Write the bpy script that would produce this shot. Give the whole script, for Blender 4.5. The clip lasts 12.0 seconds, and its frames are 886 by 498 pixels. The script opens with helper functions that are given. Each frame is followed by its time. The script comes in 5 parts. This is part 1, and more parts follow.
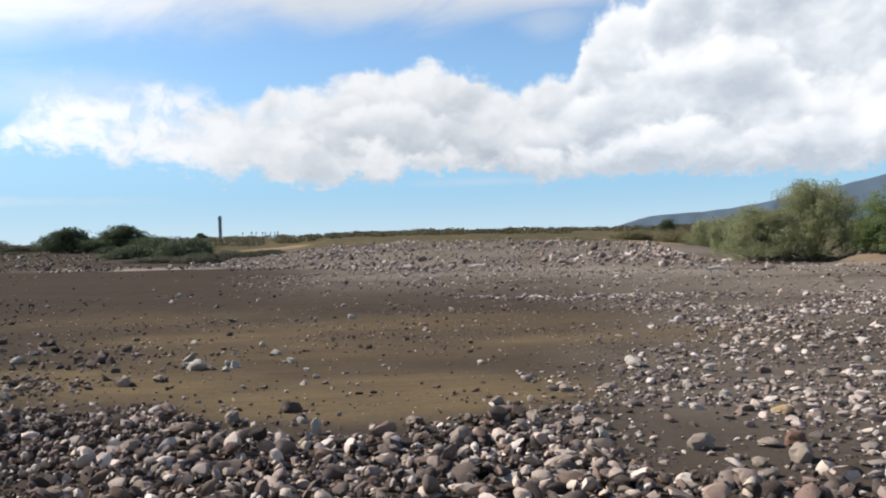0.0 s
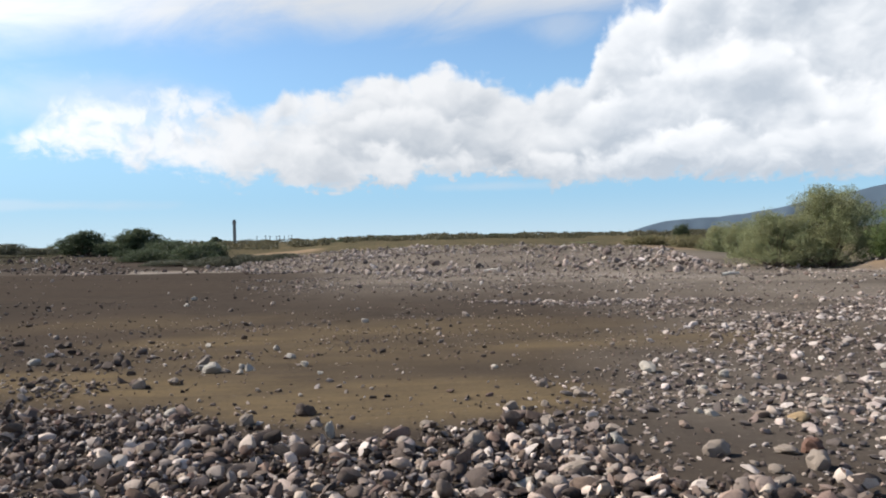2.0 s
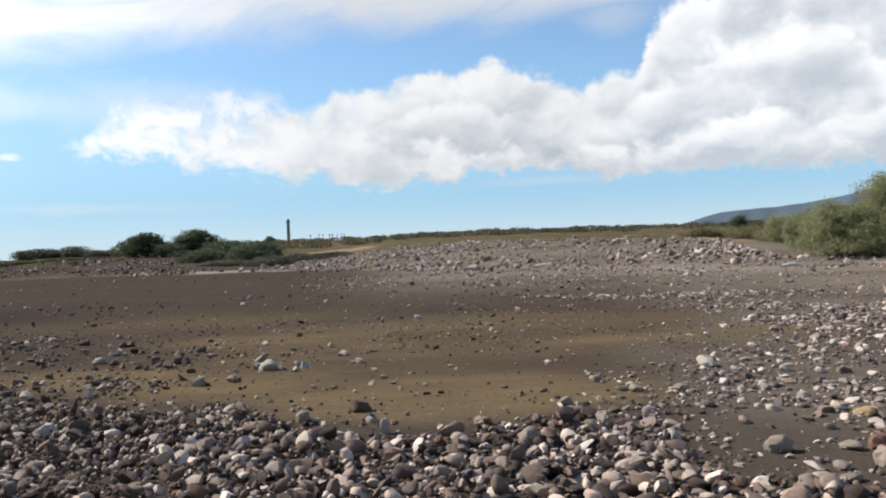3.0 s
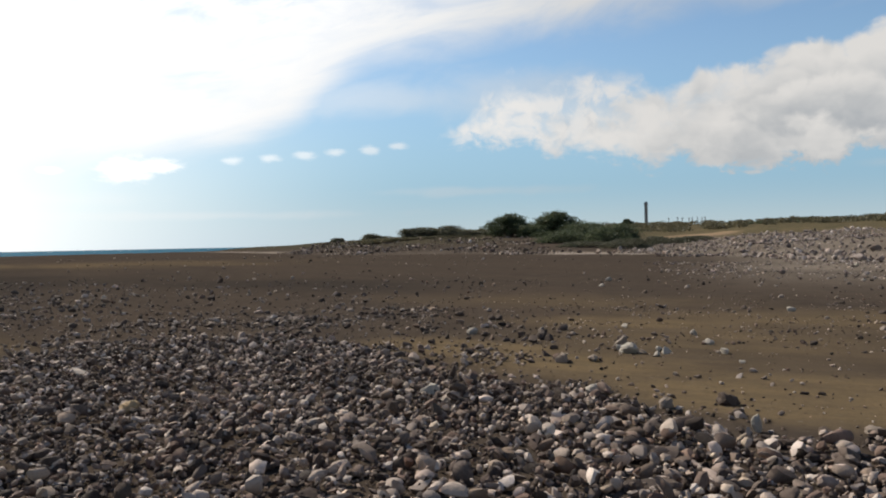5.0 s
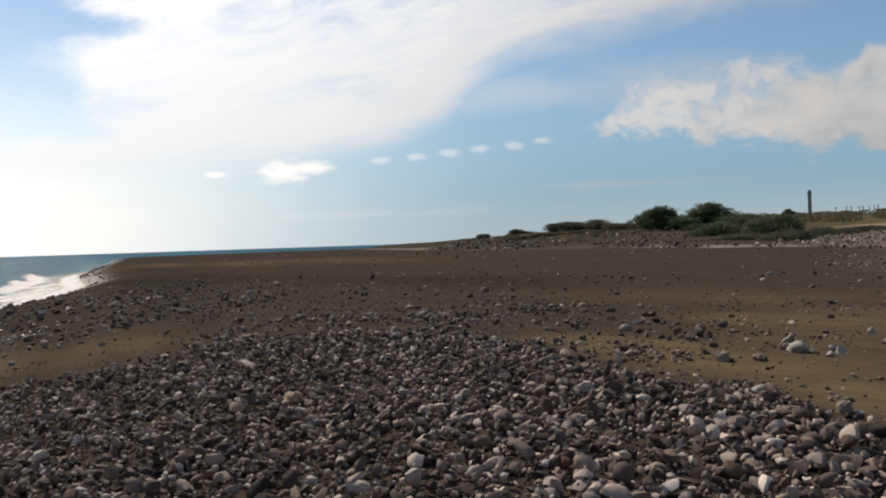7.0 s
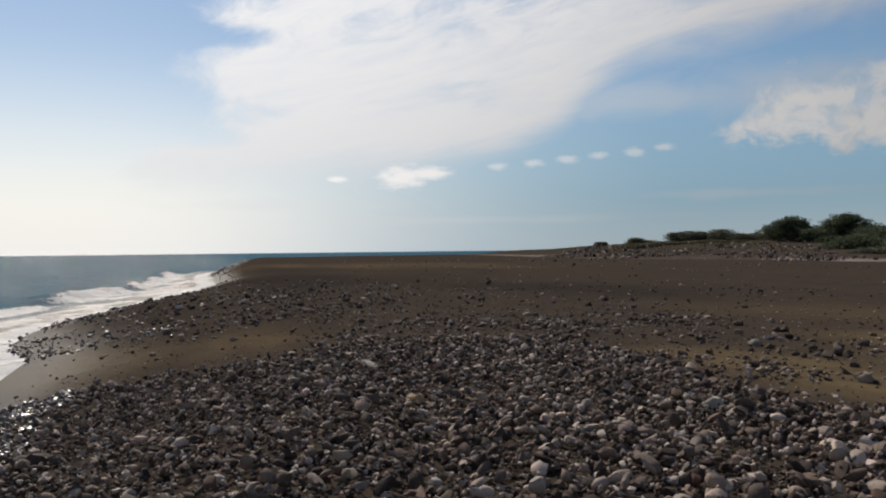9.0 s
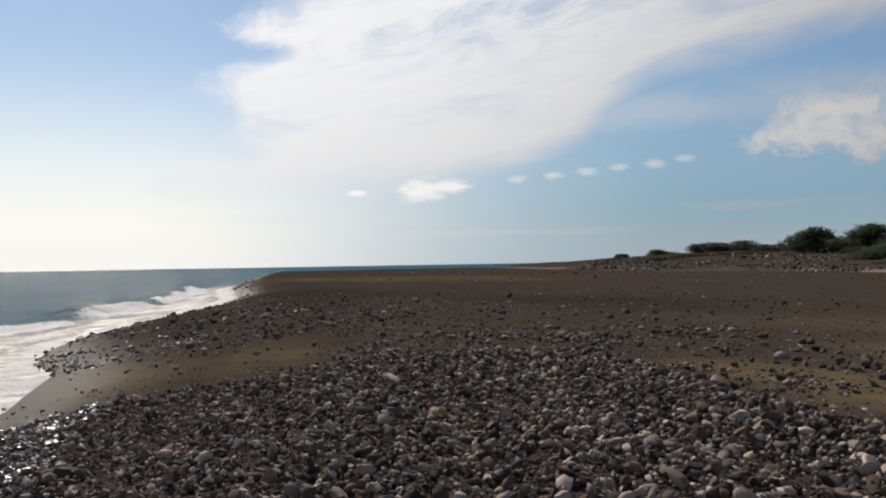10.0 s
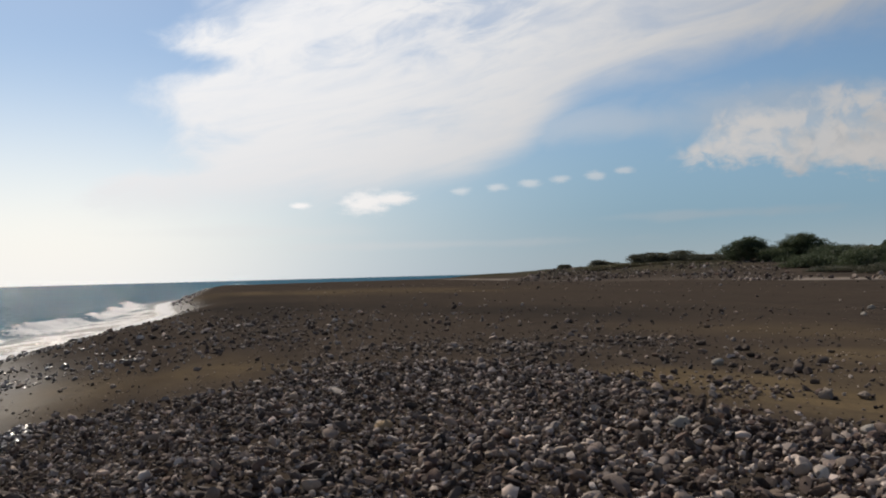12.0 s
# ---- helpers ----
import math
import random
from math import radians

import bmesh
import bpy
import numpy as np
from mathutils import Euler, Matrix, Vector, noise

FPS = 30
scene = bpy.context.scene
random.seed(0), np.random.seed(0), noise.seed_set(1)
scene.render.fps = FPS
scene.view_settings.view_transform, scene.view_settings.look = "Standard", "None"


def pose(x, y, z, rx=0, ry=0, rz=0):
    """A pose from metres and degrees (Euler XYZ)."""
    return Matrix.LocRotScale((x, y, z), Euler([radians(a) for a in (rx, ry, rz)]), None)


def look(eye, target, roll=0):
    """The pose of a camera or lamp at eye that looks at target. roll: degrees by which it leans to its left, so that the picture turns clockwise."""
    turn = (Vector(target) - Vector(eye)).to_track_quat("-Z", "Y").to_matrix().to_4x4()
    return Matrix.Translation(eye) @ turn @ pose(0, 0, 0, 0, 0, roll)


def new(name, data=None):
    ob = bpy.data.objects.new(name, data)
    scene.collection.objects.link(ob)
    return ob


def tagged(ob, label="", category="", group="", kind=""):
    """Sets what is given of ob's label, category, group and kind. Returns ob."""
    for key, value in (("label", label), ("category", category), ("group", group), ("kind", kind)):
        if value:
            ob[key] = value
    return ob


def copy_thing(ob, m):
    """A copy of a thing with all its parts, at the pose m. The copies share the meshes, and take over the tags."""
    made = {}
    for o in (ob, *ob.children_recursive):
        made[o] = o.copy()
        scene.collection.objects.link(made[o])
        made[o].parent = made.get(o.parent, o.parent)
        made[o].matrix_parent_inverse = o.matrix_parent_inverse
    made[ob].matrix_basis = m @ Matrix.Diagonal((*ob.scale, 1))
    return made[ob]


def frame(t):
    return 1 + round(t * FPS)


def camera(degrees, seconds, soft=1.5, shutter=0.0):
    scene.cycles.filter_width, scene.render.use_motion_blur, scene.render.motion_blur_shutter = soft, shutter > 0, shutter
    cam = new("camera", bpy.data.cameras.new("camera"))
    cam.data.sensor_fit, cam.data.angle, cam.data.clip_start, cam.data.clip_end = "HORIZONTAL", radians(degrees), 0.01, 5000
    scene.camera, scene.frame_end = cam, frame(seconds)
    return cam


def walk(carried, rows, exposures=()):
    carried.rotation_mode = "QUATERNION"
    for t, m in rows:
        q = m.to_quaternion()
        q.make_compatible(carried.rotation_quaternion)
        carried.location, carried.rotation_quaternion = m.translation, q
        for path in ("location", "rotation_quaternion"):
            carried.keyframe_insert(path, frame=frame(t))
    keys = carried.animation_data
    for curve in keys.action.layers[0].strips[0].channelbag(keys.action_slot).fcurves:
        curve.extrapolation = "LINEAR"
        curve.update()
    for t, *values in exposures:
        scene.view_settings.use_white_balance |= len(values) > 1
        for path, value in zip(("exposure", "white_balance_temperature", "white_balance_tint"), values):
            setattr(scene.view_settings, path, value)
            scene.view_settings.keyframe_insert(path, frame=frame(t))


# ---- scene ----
cam = camera(58.44, 12.0, soft=2.0, shutter=0.0)
# seconds, x, y, z, tilt, lean, turn: a phone turned at arm's length on top of the berm
PATH = [
    (0, 0.000, -0.000, 1.55, 89.837, 1.795, -0.049),
    (0.5, -0.001, 0.001, 1.55, 89.593, 2.405, 0.646),
    (1, -0.007, -0.002, 1.55, 89.846, 1.881, 0.487),
    (1.5, -0.002, -0.009, 1.55, 90.096, 2.004, 0.555),
    (2, -0.010, -0.005, 1.55, 90.182, 1.598, 0.912),
    (2.5, -0.003, -0.003, 1.55, 89.927, 1.697, 1.008),
    (3, -0.007, 0.001, 1.55, 90.023, 2.531, 4.643),
    (3.5, -0.026, 0.012, 1.55, 88.798, 2.552, 12.796),
    (3.7, -0.026, 0.014, 1.55, 89.105, 2.244, 15.608),
    (5.3, -0.134, -0.000, 1.55, 89.785, 0.780, 31.803),
    (5.5, -0.150, -0.001, 1.55, 90.058, 0.454, 32.621),
    (6, -0.155, 0.029, 1.55, 89.447, -0.134, 35.866),
    (6.5, -0.169, 0.044, 1.55, 89.518, 0.805, 39.446),
    (6.7, -0.176, 0.036, 1.55, 89.485, 1.428, 39.939),
    (8.3, -0.213, -0.022, 1.55, 89.883, 0.777, 45.261),
    (8.5, -0.221, -0.023, 1.55, 89.765, 0.604, 46.879),
    (9, -0.243, -0.044, 1.55, 90.126, 0.647, 48.827),
    (9.5, -0.255, -0.065, 1.55, 90.681, 1.247, 49.881),
    (10, -0.255, -0.058, 1.55, 91.090, 0.962, 50.277),
    (10.5, -0.254, -0.071, 1.55, 90.850, 0.802, 49.597),
    (11, -0.246, -0.068, 1.55, 90.907, 0.510, 48.897),
    (11.5, -0.246, -0.072, 1.55, 91.517, 0.982, 47.873),
    (12, -0.241, -0.072, 1.55, 91.872, 1.521, 46.272),
]
# seconds, stops, kelvin, tint: the phone brightens and cools its picture away from the sun
EXPOSURES = [(0.0, 0.74, 6280, 10), (2.5, 0.74, 6280, 10), (3.2, 0.75, 6480, 10), (3.5, 0.78, 6600, 10), (3.7, 0.76, 6660, 10), (5.3, 0.27, 6750, 10), (6.5, 0.12, 6760, 11),
             (8.3, -0.12, 6700, 11.5), (8.6, -0.14, 6700, 11.5), (9.0, -0.23, 6700, 11.5), (9.5, -0.14, 6700, 11.5), (12.0, -0.18, 6700, 11.5)]
walk(cam, [(r[0], pose(*r[1:])) for r in PATH], EXPOSURES)

# ---------------------------------------------------------------- light
SUN_AZ, SUN_EL = 77.0, 40.0          # degrees to the left of +y, above the horizon


def heading(az, el=0.0):
    a, e = radians(az), radians(el)
    return Vector((-math.sin(a) * math.cos(e), math.cos(a) * math.cos(e), math.sin(e)))


sun = new("sun", bpy.data.lights.new("sun", "SUN"))
sun.data.energy, sun.data.angle, sun.data.color = 5.0, radians(0.53), (1.0, 0.915, 0.785)
sun.matrix_world = look(heading(SUN_AZ, SUN_EL) * 50, (0, 0, 0))


class Graph:
    """Short calls for building a node tree."""

    def __init__(self, tree):
        self.tree, self.nodes, self.links = tree, tree.nodes, tree.links

    def put(self, socket, value):
        if isinstance(value, bpy.types.NodeSocket):
            self.links.new(value, socket)
        elif value is not None:
            socket.default_value = value

    def node(self, kind, inputs=(), **settings):
        n = self.nodes.new(kind)
        for key, value in settings.items():
            setattr(n, key, value)
        for key, value in dict(inputs).items():
            self.put(n.inputs[key], value)
        return n

    def math(self, op, a, b=None, c=None, clamp=False):
        n = self.node("ShaderNodeMath", operation=op, use_clamp=clamp)
        for k, v in enumerate((a, b, c)):
            if v is not None:
                self.put(n.inputs[k], v)
        return n.outputs[0]

    def vec(self, op, a, b=None, c=None):
        n = self.node("ShaderNodeVectorMath", operation=op)
        for k, v in enumerate((a, b, c)):
            if v is not None:
                self.put(n.inputs[k], v)
        return n.outputs["Value"] if op in ("LENGTH", "DOT_PRODUCT") else n.outputs[0]

    def noise(self, vector, scale, detail=4.0, rough=0.55, distortion=0.0):
        return self.node("ShaderNodeTexNoise", {"Vector": vector, "Scale": scale, "Detail": detail, "Roughness": rough,
                                                "Distortion": distortion}).outputs["Fac"]

    def span(self, value, a, b, c=0.0, d=1.0, smooth=True):
        return self.node("ShaderNodeMapRange", {"Value": value, "From Min": a, "From Max": b, "To Min": c, "To Max": d},
                         interpolation_type="SMOOTHSTEP" if smooth else "LINEAR").outputs["Result"]

    def mix(self, fac, a, b, blend="MIX"):
        n = self.node("ShaderNodeMix", data_type="RGBA", blend_type=blend)
        self.put(n.inputs["Factor"], fac)
        self.put(n.inputs[6], a)
        self.put(n.inputs[7], b)
        return n.outputs[2]

    def ramp(self, fac, stops, mode="LINEAR"):
        n = self.node("ShaderNodeValToRGB", {"Fac": fac})
        n.color_ramp.interpolation = mode
        while len(n.color_ramp.elements) < len(stops):
            n.color_ramp.elements.new(0.5)
        for e, (at, col) in zip(n.color_ramp.elements, stops):
            e.position, e.color = at, (*col, 1)
        return n.outputs["Color"]


def sky_world():
    world = bpy.data.worlds.new("sky")
    world.use_nodes = True
    scene.world = world
    g = Graph(world.node_tree)
    g.nodes.clear()
    air = g.node("ShaderNodeTexSky", sky_type="NISHITA", sun_disc=False, sun_elevation=radians(SUN_EL),
                 sun_rotation=radians(360 - SUN_AZ), air_density=1.0, dust_density=0.4, ozone_density=3.0)
    way = g.node("ShaderNodeTexCoord").outputs["Generated"]
    x, y, z = g.node("ShaderNodeSeparateXYZ", {0: way}).outputs
    az = g.math("MULTIPLY", g.math("ARCTAN2", g.math("MULTIPLY", x, -1.0), y), 57.2958)
    el = g.math("MULTIPLY", g.math("ARCSINE", z), 57.2958)
    place = g.node("ShaderNodeCombineXYZ", {0: az, 1: el}).outputs[0]

    def curve(along, points, low, high):
        """A smooth curve through some (place, value) pairs."""
        n = g.node("ShaderNodeFloatCurve", {"Value": g.span(along, low, high, 0.0, 1.0, smooth=False)})
        c = n.mapping.curves[0]
        rows = [((a - low) / (high - low), (e + 5) / 100) for a, e in sorted(points)]
        while len(c.points) < len(rows):
            c.points.new(0.5, 0.5)
        for p, (u, v) in zip(c.points, rows):
            p.location, p.handle_type = (u, v), "AUTO_CLAMPED"
        n.mapping.update()
        return g.math("MULTIPLY_ADD", n.outputs[0], 100.0, -5.0)

    def skyline(points):
        """A height in degrees as a curve over the azimuth."""
        return curve(az, points, -90.0, 90.0)

    def field(blobs, at, soft=0.25):
        """Distance to the nearest of some ellipses (az, el, half width, half height), 1 on their rims."""
        run = None
        for a, e, ra, re in blobs:
            d = g.vec("LENGTH", g.vec("MULTIPLY_ADD", at, (1 / ra, 1 / re, 0), (-a / ra, -e / re, 0)))
            run = d if run is None else g.math("SMOOTH_MIN", run, d, soft)
        return run

    # heaped clouds over the land, lit from the sun's side
    top = skyline([(-90, 13), (-60, 14), (-45, 18), (-30, 22), (-16, 18), (-14.4, 16.4), (-12.9, 16.4), (-11.7, 15.5), (-10.4, 13.8), (-9.4, 12.0), (-7.6, 12.3), (-6.2, 11.7), (-4.3, 11.9), (-2.3, 12.7),
                   (1.3, 13.1), (3.0, 12.4), (7.0, 12.8), (8.8, 12.1), (11.8, 11.9), (12.7, 10.8), (16.1, 10.5), (20.1, 10.8), (23.8, 10.0), (25.0, 11.1), (26.1, 11.1), (27.0, 9.4), (28.3, 7.8), (30, 6.8), (40, 3), (90, 3)])
    foot = skyline([(-90, 5.5), (-60, 5), (-29.4, 4.5), (-24, 4.5), (-18.6, 4.7), (-12.9, 5.0), (-7.4, 4.7), (-5, 5.7), (-0.9, 5.6), (2.2, 5.9), (3.6, 5.0), (5.5, 5.4), (7.3, 4.8), (10, 5.2), (12.3, 5.5),
                    (13.4, 6.4), (15.1, 5.7), (17.4, 6.4), (19.9, 7.0), (21.2, 7.0), (22.1, 6.4), (22.9, 7.6), (24.7, 8.0), (28.4, 8.0), (30, 8.6), (40, 9), (90, 9)])
    middle = skyline([(-90, 11), (-40, 12), (-30, 11.4), (-27, 9.6), (-22, 13.6), (-16, 12.6), (-11, 11.2), (-6, 9.4), (0, 10.3), (6, 10.6), (10, 9.6), (14, 9.0), (20, 8.8), (25, 9.6), (28, 8.0), (31, 6.0), (40, 3), (90, 3)])
    front = skyline([(-90, 9), (-40, 9), (-30, 8.6), (-24, 8.0), (-16, 8.5), (-11, 7.4), (-6, 6.6), (0, 6.9), (5, 7.6), (12, 8.3), (18, 7.9), (22, 7.6), (26, 8.4), (30, 6.5), (40, 3), (90, 3)])
    warp = g.node("ShaderNodeTexNoise", {"Vector": place, "Scale": 0.3, "Detail": 3.0}).outputs["Color"]
    bent = g.vec("ADD", place, g.vec("MULTIPLY", g.vec("SUBTRACT", warp, (0.5, 0.5, 0.5)), (2.4, 1.6, 0)))
    ragged = g.math("MULTIPLY", g.math("SUBTRACT", 0.5, g.noise(g.vec("MULTIPLY", bent, (0.55, 1.0, 0)), 0.6, 7.0, 0.55)), 2.8)
    ragged = g.math("ADD", ragged, g.math("MULTIPLY", g.math("SUBTRACT", 0.5, g.noise(g.vec("MULTIPLY", bent, (0.8, 1.0, 0)), 1.5, 4.0, 0.6)), 2.2))
    under = g.math("ADD", g.math("SUBTRACT", foot, el), ragged)
    fuzz = g.span(az, 5.0, 24.0, 0.6, 1.4)

    def heap(crown, shift, lift):
        """One row of billows: how solid, and how brightly lit."""
        at = g.vec("ADD", bent, (shift, shift * 0.7, shift))
        cells = g.node("ShaderNodeTexVoronoi", {"Vector": g.vec("MULTIPLY", at, (0.8, 1.0, 0)), "Scale": 0.34, "Detail": 3.0, "Roughness": 0.55, "Smoothness": 0.55},
                       feature="SMOOTH_F1").outputs["Distance"]
        puff = g.noise(at, 0.6, 8.0, 0.58)
        rise = g.math("ADD", g.math("MULTIPLY", g.math("SUBTRACT", 0.82, cells), 1.9), g.math("MULTIPLY", g.math("SUBTRACT", puff, 0.5), 2.2))
        over = g.math("SUBTRACT", g.math("SUBTRACT", el, crown), rise)
        solid = g.node("ShaderNodeMapRange", {"Value": g.math("MAXIMUM", over, under), "From Min": fuzz, "From Max": -0.6}, interpolation_type="SMOOTHSTEP").outputs["Result"]
        gap = g.math("MULTIPLY", g.span(az, 6.0, 22.0, 0.0, 0.62), g.span(puff, 0.57, 0.40))      # frayed at the seaward end
        solid = g.math("MULTIPLY", solid, g.math("SUBTRACT", 1.0, gap))
        roll = g.vec("MULTIPLY", at, (0.7, 1.0, 0))
        turned = g.math("SUBTRACT", g.noise(roll, 0.30, 5.0, 0.5), g.noise(g.vec("ADD", roll, (0.8, 1.1, 0)), 0.30, 4.0, 0.45))
        lit = g.math("ADD", g.span(over, -3.4, 0.0, 0.36, 0.95), g.math("MULTIPLY", turned, 1.7))
        lit = g.math("ADD", lit, g.math("MULTIPLY", g.math("SUBTRACT", 0.82, cells), 0.55))
        lit = g.math("ADD", lit, g.math("MULTIPLY", g.math("SUBTRACT", puff, 0.5), 0.4))
        lit = g.math("ADD", lit, g.math("ADD", g.span(az, 10.0, 26.0, lift, lift + 0.10), g.math("MULTIPLY", g.span(under, -1.8, -0.1), g.span(az, -6.0, 12.0, -0.30, 0.16))), clamp=True)
        return solid, g.ramp(lit, [(0.0, (0.55, 0.60, 0.66)), (0.35, (0.70, 0.735, 0.775)), (0.70, (0.88, 0.895, 0.91)), (1.0, (1.0, 1.0, 1.0))])
    rows = [heap(top, 0.0, 0.12), heap(middle, 31.0, -0.02), heap(front, 67.0, -0.03)]
    # a high sheet combed sideways, open towards the sea
    hem = skyline([(-90, 19), (-30, 18), (-7.3, 16.2), (-1.2, 15.8), (6.9, 15.6), (14.8, 15.2), (22.1, 14.5), (28.8, 13.9), (33, 13.2), (35.5, 12.6), (37.2, 11.4), (38.8, 9.9), (40.6, 8.4), (42.6, 7.5),
                   (44.8, 6.8), (47, 6.6), (54, 5.8), (61, 5.0), (65, 4.4), (71, 4.2), (90, 4.2)])
    fringe = curve(el, [(0, 72), (4.5, 71), (6.8, 69.8), (7.7, 66.0), (10, 64.2), (11.6, 66.4), (12.4, 67.3), (13.8, 65.4), (14.7, 62.4), (16, 64.8), (17, 65.6), (18, 63.4), (20, 63), (40, 63)], 0.0, 40.0)
    lean = g.node("ShaderNodeVectorRotate", {"Vector": place, "Angle": radians(12)}, rotation_type="Z_AXIS").outputs[0]
    wisp = g.noise(g.vec("MULTIPLY", lean, (0.07, 0.26, 0)), 1.0, 8.0, 0.60, 0.6)
    rag = g.noise(g.vec("MULTIPLY", lean, (0.16, 0.3, 0)), 1.0, 7.0, 0.6, 0.4)
    edge = g.math("ADD", g.math("SUBTRACT", hem, el), g.math("MULTIPLY", g.math("SUBTRACT", 0.5, wisp), 4.2))
    shore = g.math("ADD", g.math("SUBTRACT", az, fringe), g.math("MULTIPLY", g.math("SUBTRACT", 0.5, rag), 12.0))
    sheet = g.math("MULTIPLY", g.math("MULTIPLY", g.span(edge, 1.3, -2.4), g.span(shore, 1.6, -3.6)), g.span(el, 34.0, 20.0))
    fibre = g.noise(g.vec("MULTIPLY", lean, (0.075, 0.5, 0)), 1.0, 7.0, 0.62, 1.7)
    sheet = g.math("MULTIPLY", sheet, g.span(g.math("SUBTRACT", wisp, g.span(el, 12.0, 26.0, 0.0, 0.16)), 0.22, 0.52, 0.55, 1.0))
    sheet = g.math("MULTIPLY", sheet, g.span(fibre, 0.30, 0.56, 0.90, 1.0))
    hole = g.noise(g.vec("MULTIPLY", lean, (0.13, 0.34, 0)), 1.0, 6.0, 0.6, 0.9)
    thin = g.math("MULTIPLY", g.math("MULTIPLY", g.span(hole, 0.56, 0.34), g.span(el, 12.0, 18.0, 0.0, 0.55)), g.span(az, 34.0, 44.0))
    sheet = g.math("MULTIPLY", sheet, g.math("SUBTRACT", 1.0, thin))
    streak = g.math("ADD", field([(33.5, 10.3, 8.0, 1.3), (25, 10.4, 9, 1.9), (-8, 15.6, 3.5, 1.2)], place, 0.2),
                    g.math("MULTIPLY", g.math("SUBTRACT", 0.5, rag), 1.8))
    veil = g.math("MAXIMUM", sheet, g.math("MULTIPLY", g.span(streak, 1.35, 0.1), 0.4))
    faint = g.math("ADD", field([(-3, 4.6, 5, 0.35), (28, 3.7, 8, 0.4), (47, 2.2, 14, 0.35), (60, 3.4, 10, 0.5)], place, 0.2), g.math("MULTIPLY", g.math("SUBTRACT", 0.5, rag), 2.2))
    veil = g.math("MAXIMUM", veil, g.math("MULTIPLY", g.span(faint, 1.3, 0.1), 0.28))
    # a string of little lens clouds over the shore
    string = [(51.7, 5.3, 2.1, 1.0), (49.9, 5.6, 2.0, 0.6), (44.8, 6.0, 0.85, 0.33), (42.2, 6.2, 0.9, 0.36), (39.8, 6.4, 1.0, 0.38), (37.6, 6.6, 0.85, 0.32),
              (35.2, 6.75, 0.85, 0.42), (33.1, 7.05, 0.8, 0.32), (56.4, 5.2, 0.9, 0.28)]
    bits = g.math("ADD", field(string, place, 0.05), g.math("MULTIPLY", g.math("SUBTRACT", 0.5, g.noise(g.vec("MULTIPLY", place, (0.6, 1.4, 0)), 1.5, 5.0, 0.65)), 1.4))
    bit = g.math("MULTIPLY", g.span(bits, 1.15, 0.2), g.span(az, 46.0, 48.5, 0.5, 1.0))
    # thin haze low over land and sea, whiter towards the sun
    mist = g.math("MULTIPLY", g.span(el, 17.0, -1.0), g.span(az, 20.0, 75.0, 0.86, 0.98))
    mist_col = g.mix(g.span(az, 28.0, 74.0), (0.275, 0.518, 0.765, 1), (1.0, 0.985, 0.95, 1))
    mist_col = g.mix(g.math("MULTIPLY", g.span(el, 4.5, -0.5), g.span(az, 60.0, 20.0, 0.2, 0.75)), mist_col, (0.68, 0.80, 0.87, 1))
    near_sun = g.vec("DOT_PRODUCT", way, tuple(heading(SUN_AZ, SUN_EL)))
    glow = g.span(near_sun, 0.45, 1.0, 0.47, 1.13)
    blue = g.vec("MULTIPLY", air.outputs[0], (0.95, 1.015, 1.02))
    sky = g.node("ShaderNodeBackground", {"Color": blue, "Strength": 0.095}).outputs[0]
    low_air = g.node("ShaderNodeBackground", {"Color": mist_col, "Strength": g.span(az, 30.0, 70.0, 0.63, 1.08)}).outputs[0]
    high = g.node("ShaderNodeBackground", {"Color": (0.93, 0.955, 0.985, 1), "Strength": glow}).outputs[0]
    out = sky
    puffs = g.node("ShaderNodeBackground", {"Color": (0.97, 0.975, 0.98, 1), "Strength": g.math("MULTIPLY", glow, 1.2)}).outputs[0]
    layers = [(mist, low_air), (veil, high), (bit, puffs)]
    gleam = g.math("ADD", g.span(az, -4.0, -14.0, 0.55, 0.62), g.span(az, 12.0, 27.0, 0.0, 0.10))
    for solid, colour in rows:
        layers.append((g.math("MULTIPLY", solid, g.span(az, 8.0, 24.0, 1.0, 0.86)), g.node("ShaderNodeBackground", {"Color": colour, "Strength": gleam}).outputs[0]))
    for fac, layer in layers:
        out = g.node("ShaderNodeMixShader", {0: fac, 1: out, 2: layer}).outputs[0]
    g.links.new(out, g.node("ShaderNodeOutputWorld").inputs["Surface"])


sky_world()

# ---------------------------------------------------------------- lie of the land
ALONG, OUT = Vector((-0.887, 0.462)), Vector((-0.462, -0.887))       # along the shore, and out to sea
AZ_BASE = ([-60, -29, -16.5, -8.7, -0.6, 7.5, 13.4, 16.5, 21, 25, 29, 34, 39, 43, 47], [50, 46, 42, 49, 55, 63, 83, 93, 95, 105, 116, 120, 140, 200, 300])
AZ_RIDGE = ([-60, -24, -19, -16, -12.7, -8.8, -4.7, 2.2, 7.5, 11.5, 15.3, 20, 26, 31, 34, 36, 38, 41, 46],
            [-0.5, -0.7, -0.6, -0.25, 0.08, 0.21, 0.35, 0.45, 0.33, 0.06, -0.05, 0.36, 0.45, 0.5, 0.32, 0.3, 0.22, 0.04, -0.15])
AZ_SKY = ([-60, -13, -5, 1, 6, 13, 19, 25, 29, 33, 41, 47], [0.9, 0.85, 0.95, 1.1, 1.1, 1.0, 1.05, 0.85, 0.6, 0.2, 0.0, -0.15])
SEA = -1.55


def smooth(v, a, b):
    t = np.clip((v - a) / (b - a), 0, 1)
    return t * t * (3 - 2 * t)


